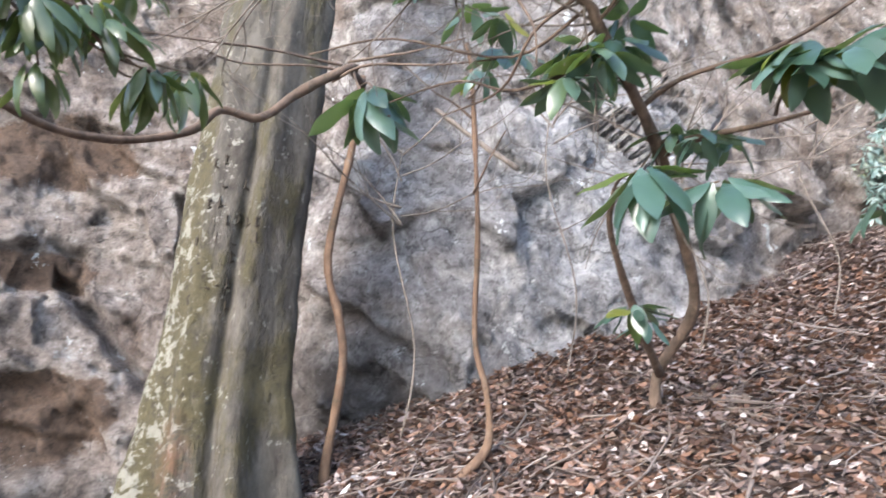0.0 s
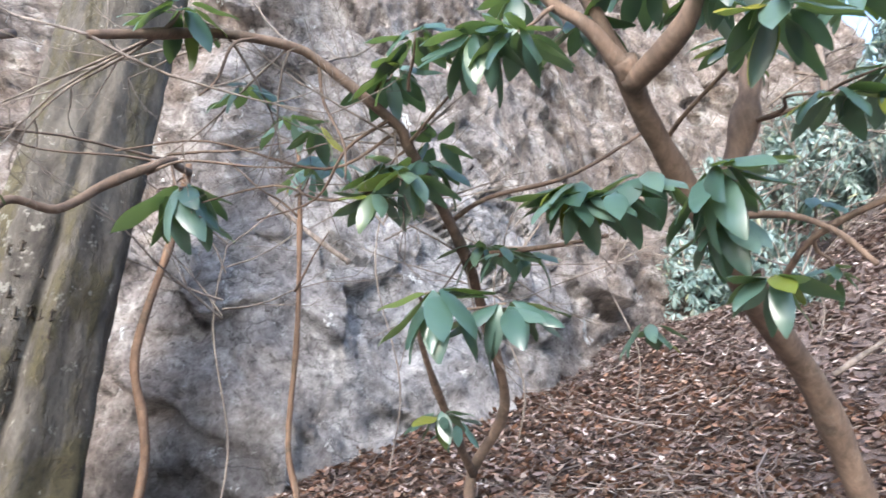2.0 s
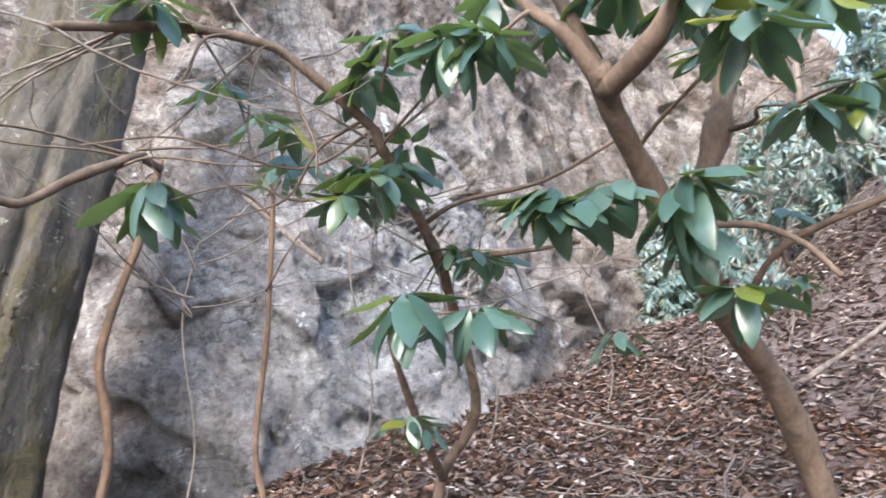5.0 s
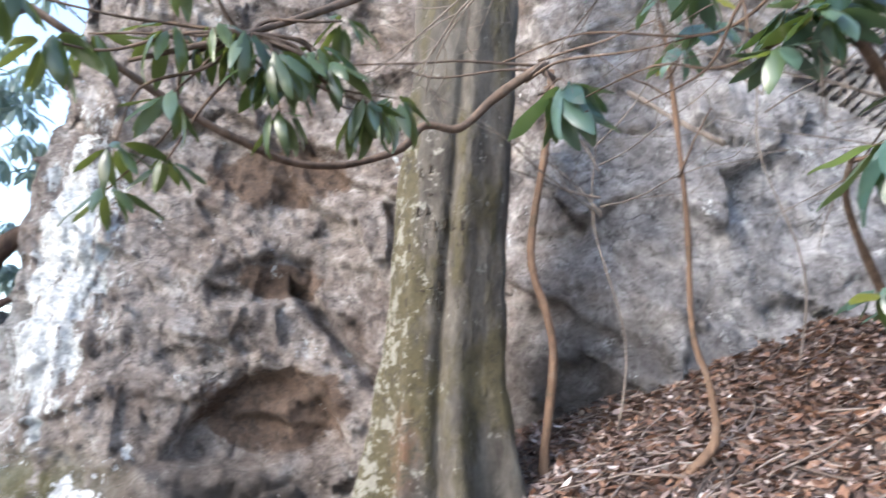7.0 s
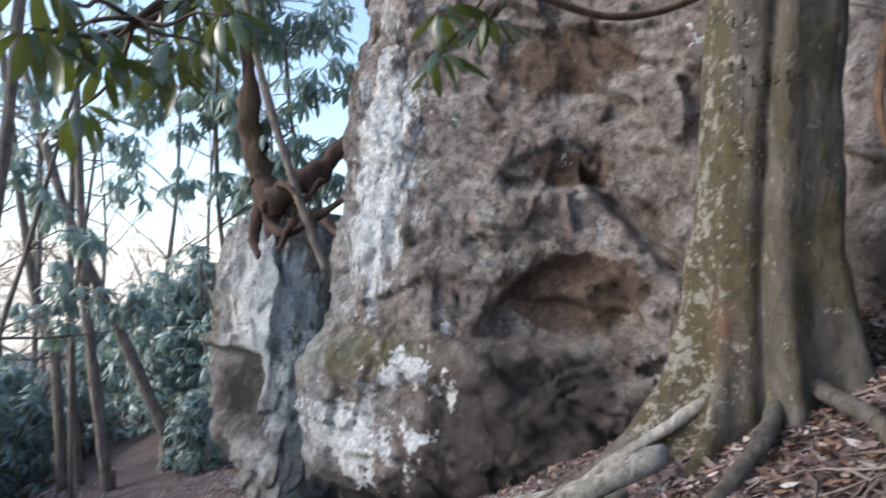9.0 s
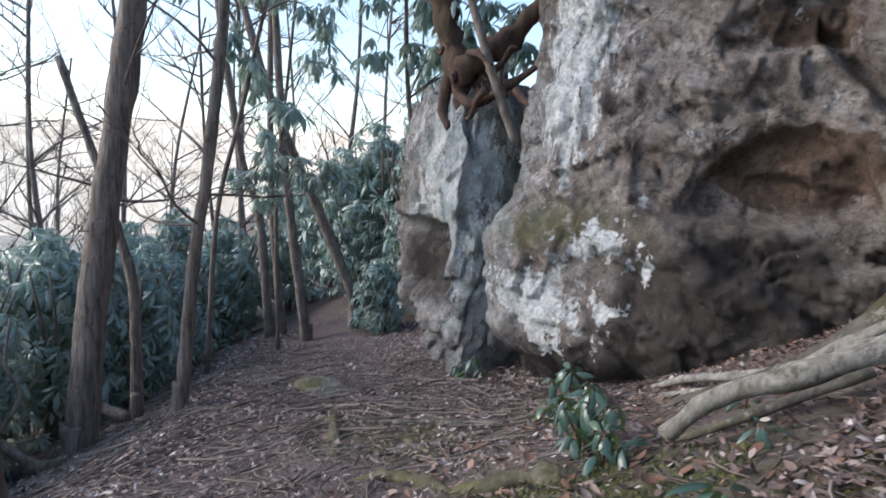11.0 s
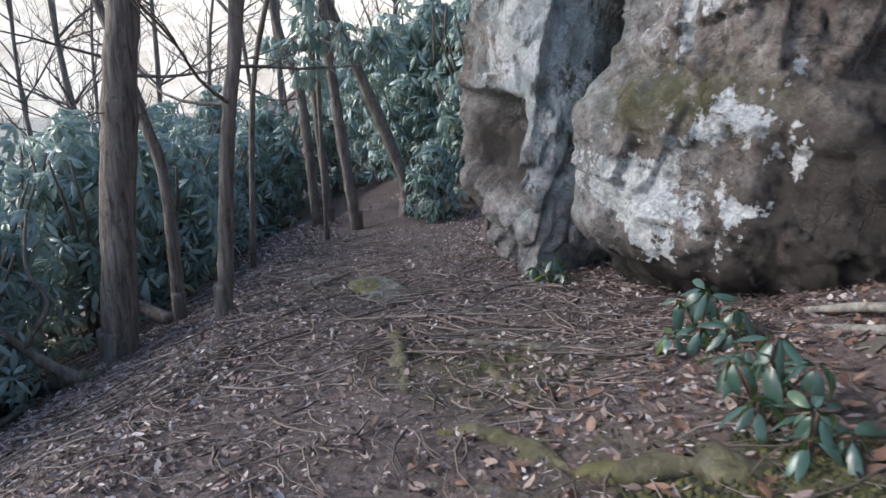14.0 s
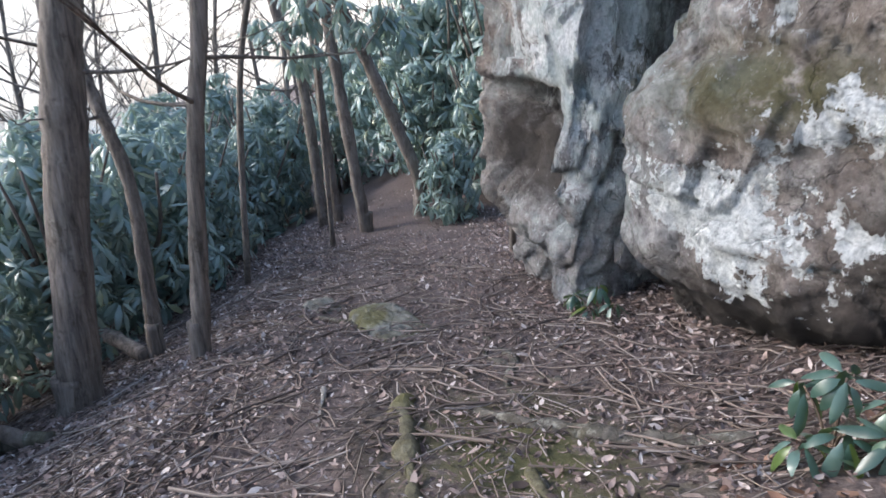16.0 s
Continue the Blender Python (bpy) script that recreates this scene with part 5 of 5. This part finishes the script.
def bare_shrub(label, base, seed, length=0.8, count=6):
    rng = random.Random(seed)
    s = tagged(new("bare_shrub"), label, "shrub")
    x, y, z = base
    g = ground_z(x, y)
    stem(s, "stem", [(x, y, g - 0.05), (x + 0.09, y - 0.03, g + 0.3 * (z - g)), (x - 0.05, y + 0.04, g + 0.7 * (z - g)), base], 0.006, 0.004, THIN, 6)
    bm = bmesh.new()
    for _ in range(count):
        branching(bm, rng, Vector(base) + Vector((0, 0, rng.uniform(-0.5, 0.0))), (rng.uniform(-1, 1), rng.uniform(-0.7, 0.5), rng.uniform(-0.2, 0.9)), length * rng.uniform(0.7, 1.3), 0.007, 2)
    tagged(part("twigwork", bm, THIN, s), kind="stuff")


bare_shrub("bare twiggy shrub against the grey rock", (-0.25, 3.75, 3.0), 1, 0.9, 8)
bare_shrub("bare twiggy shrub on the leafy slope", (1.5, 3.9, 3.1), 2, 1.0, 8)
bare_shrub("bare twiggy shrub on the leafy slope", (2.5, 4.2, 3.4), 3, 1.0, 8)
bare_shrub("bare twiggy shrub on the upper slope", (3.6, 3.6, 3.3), 4, 1.0, 8)
bare_shrub("bare twiggy shrub against the grey rock", (0.7, 3.85, 3.4), 5, 1.0, 8)
bare_shrub("bare twiggy shrub on the upper slope", (4.4, 4.8, 4.2), 6, 1.2, 9)
bare_shrub("bare twiggy shrub on the upper slope", (5.2, 3.8, 4.6), 7, 1.2, 9)


# ---- distance ----
def distance():
    far, n, l, b = material("far_woods_glow")
    # pale colour and emission stand in for sunlight and haze on the hillside
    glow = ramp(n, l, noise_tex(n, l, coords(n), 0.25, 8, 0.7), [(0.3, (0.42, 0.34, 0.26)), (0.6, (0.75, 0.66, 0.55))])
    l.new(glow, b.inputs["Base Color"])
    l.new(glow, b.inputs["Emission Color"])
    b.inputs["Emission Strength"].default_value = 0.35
    verts, faces = [], []
    n = 90
    for i in range(n + 1):
        a = radians(95 + 190 * i / n)
        for r, h in ((75, -12), (85, 0), (110, 9 + 3 * noise.noise((i * 0.25, 1, 1)))):
            verts.append((r * math.cos(a), r * math.sin(a), h))
    for i in range(n):
        for j in range(2):
            faces.append((i * 3 + j, i * 3 + j + 3, i * 3 + j + 4, i * 3 + j + 1))
    tagged(soup("backdrop", verts, faces, far), "far hillside of bare winter woods, glowing to stand in for sunlit haze", "hillside", kind="structure")


distance()


def bare_woods():
    rng = random.Random(90)
    kinds = []
    for k in range(3):
        t = tagged(new("bare_tree"), "thin bare winter tree in the woods beyond", "tree", "bare woods")
        bm = bmesh.new()
        path = tube(bm, [(0, 0, -0.5), (0.1, 0.05, 2), (0.05, 0.2, 5), (0.3, 0.1, 9)], 0.07, 0.03, 8, 24, 0.2, 0.1)
        part("trunk", bm, THIN, t)
        bm = bmesh.new()
        for _ in range(16):
            branching(bm, rng, path[rng.randint(6, 23)], (rng.uniform(-1, 1), rng.uniform(-1, 1), rng.uniform(0, 0.9)), rng.uniform(1.2, 2.8), 0.028, 2)
        tagged(part("branchwork", bm, THIN, t), kind="stuff")
        kinds.append(t)
    spots = [(-17, 8.0), (-21, 0.0), (-16, -1.5), (-17, 1.0), (-12.5, -3.5), (-18, 5.5), (-20, 3.0), (-19, -2.0), (-22, 6.0), (-24, 1), (-16, -5), (-21, -6), (-26, 5), (-28, 9), (-25, -3), (-13.0, 9.5), (-16, 10), (-20, 11), (-11, 11.5), (-30, 2), (-32, 7), (-33, -4), (-23, 9), (9, 8), (7.5, 8.5), (11, 5)]
    for i, (x, y) in enumerate(spots):
        m = pose(x, y, ground_z(x, y), rng.uniform(-6, 6), rng.uniform(-6, 6), rng.uniform(0, 360)) @ Matrix.Scale(rng.uniform(0.7, 1.3), 4)
        c = kinds[i] if i < 3 else copy_thing(kinds[i % 3], m)
        c.matrix_basis = m


bare_woods()


def river():
    m, n, l, b = material("river_water", 0.12)
    b.inputs["Base Color"].default_value = (0.02, 0.04, 0.05, 1)
    bump(n, l, b, noise_tex(n, l, coords(n), 3.0, 4), 0.5, 0.05)
    bm = bmesh.new()
    c = [bm.verts.new(v) for v in ((-60, -60, -4.1), (20, -60, -4.1), (4, -10, -4.1), (-14, 1, -4.1), (-60, 12, -4.1))]
    bm.faces.new(c)
    tagged(part("water", bm, m), "dark rippled river below the bank", "river", kind="structure")


river()
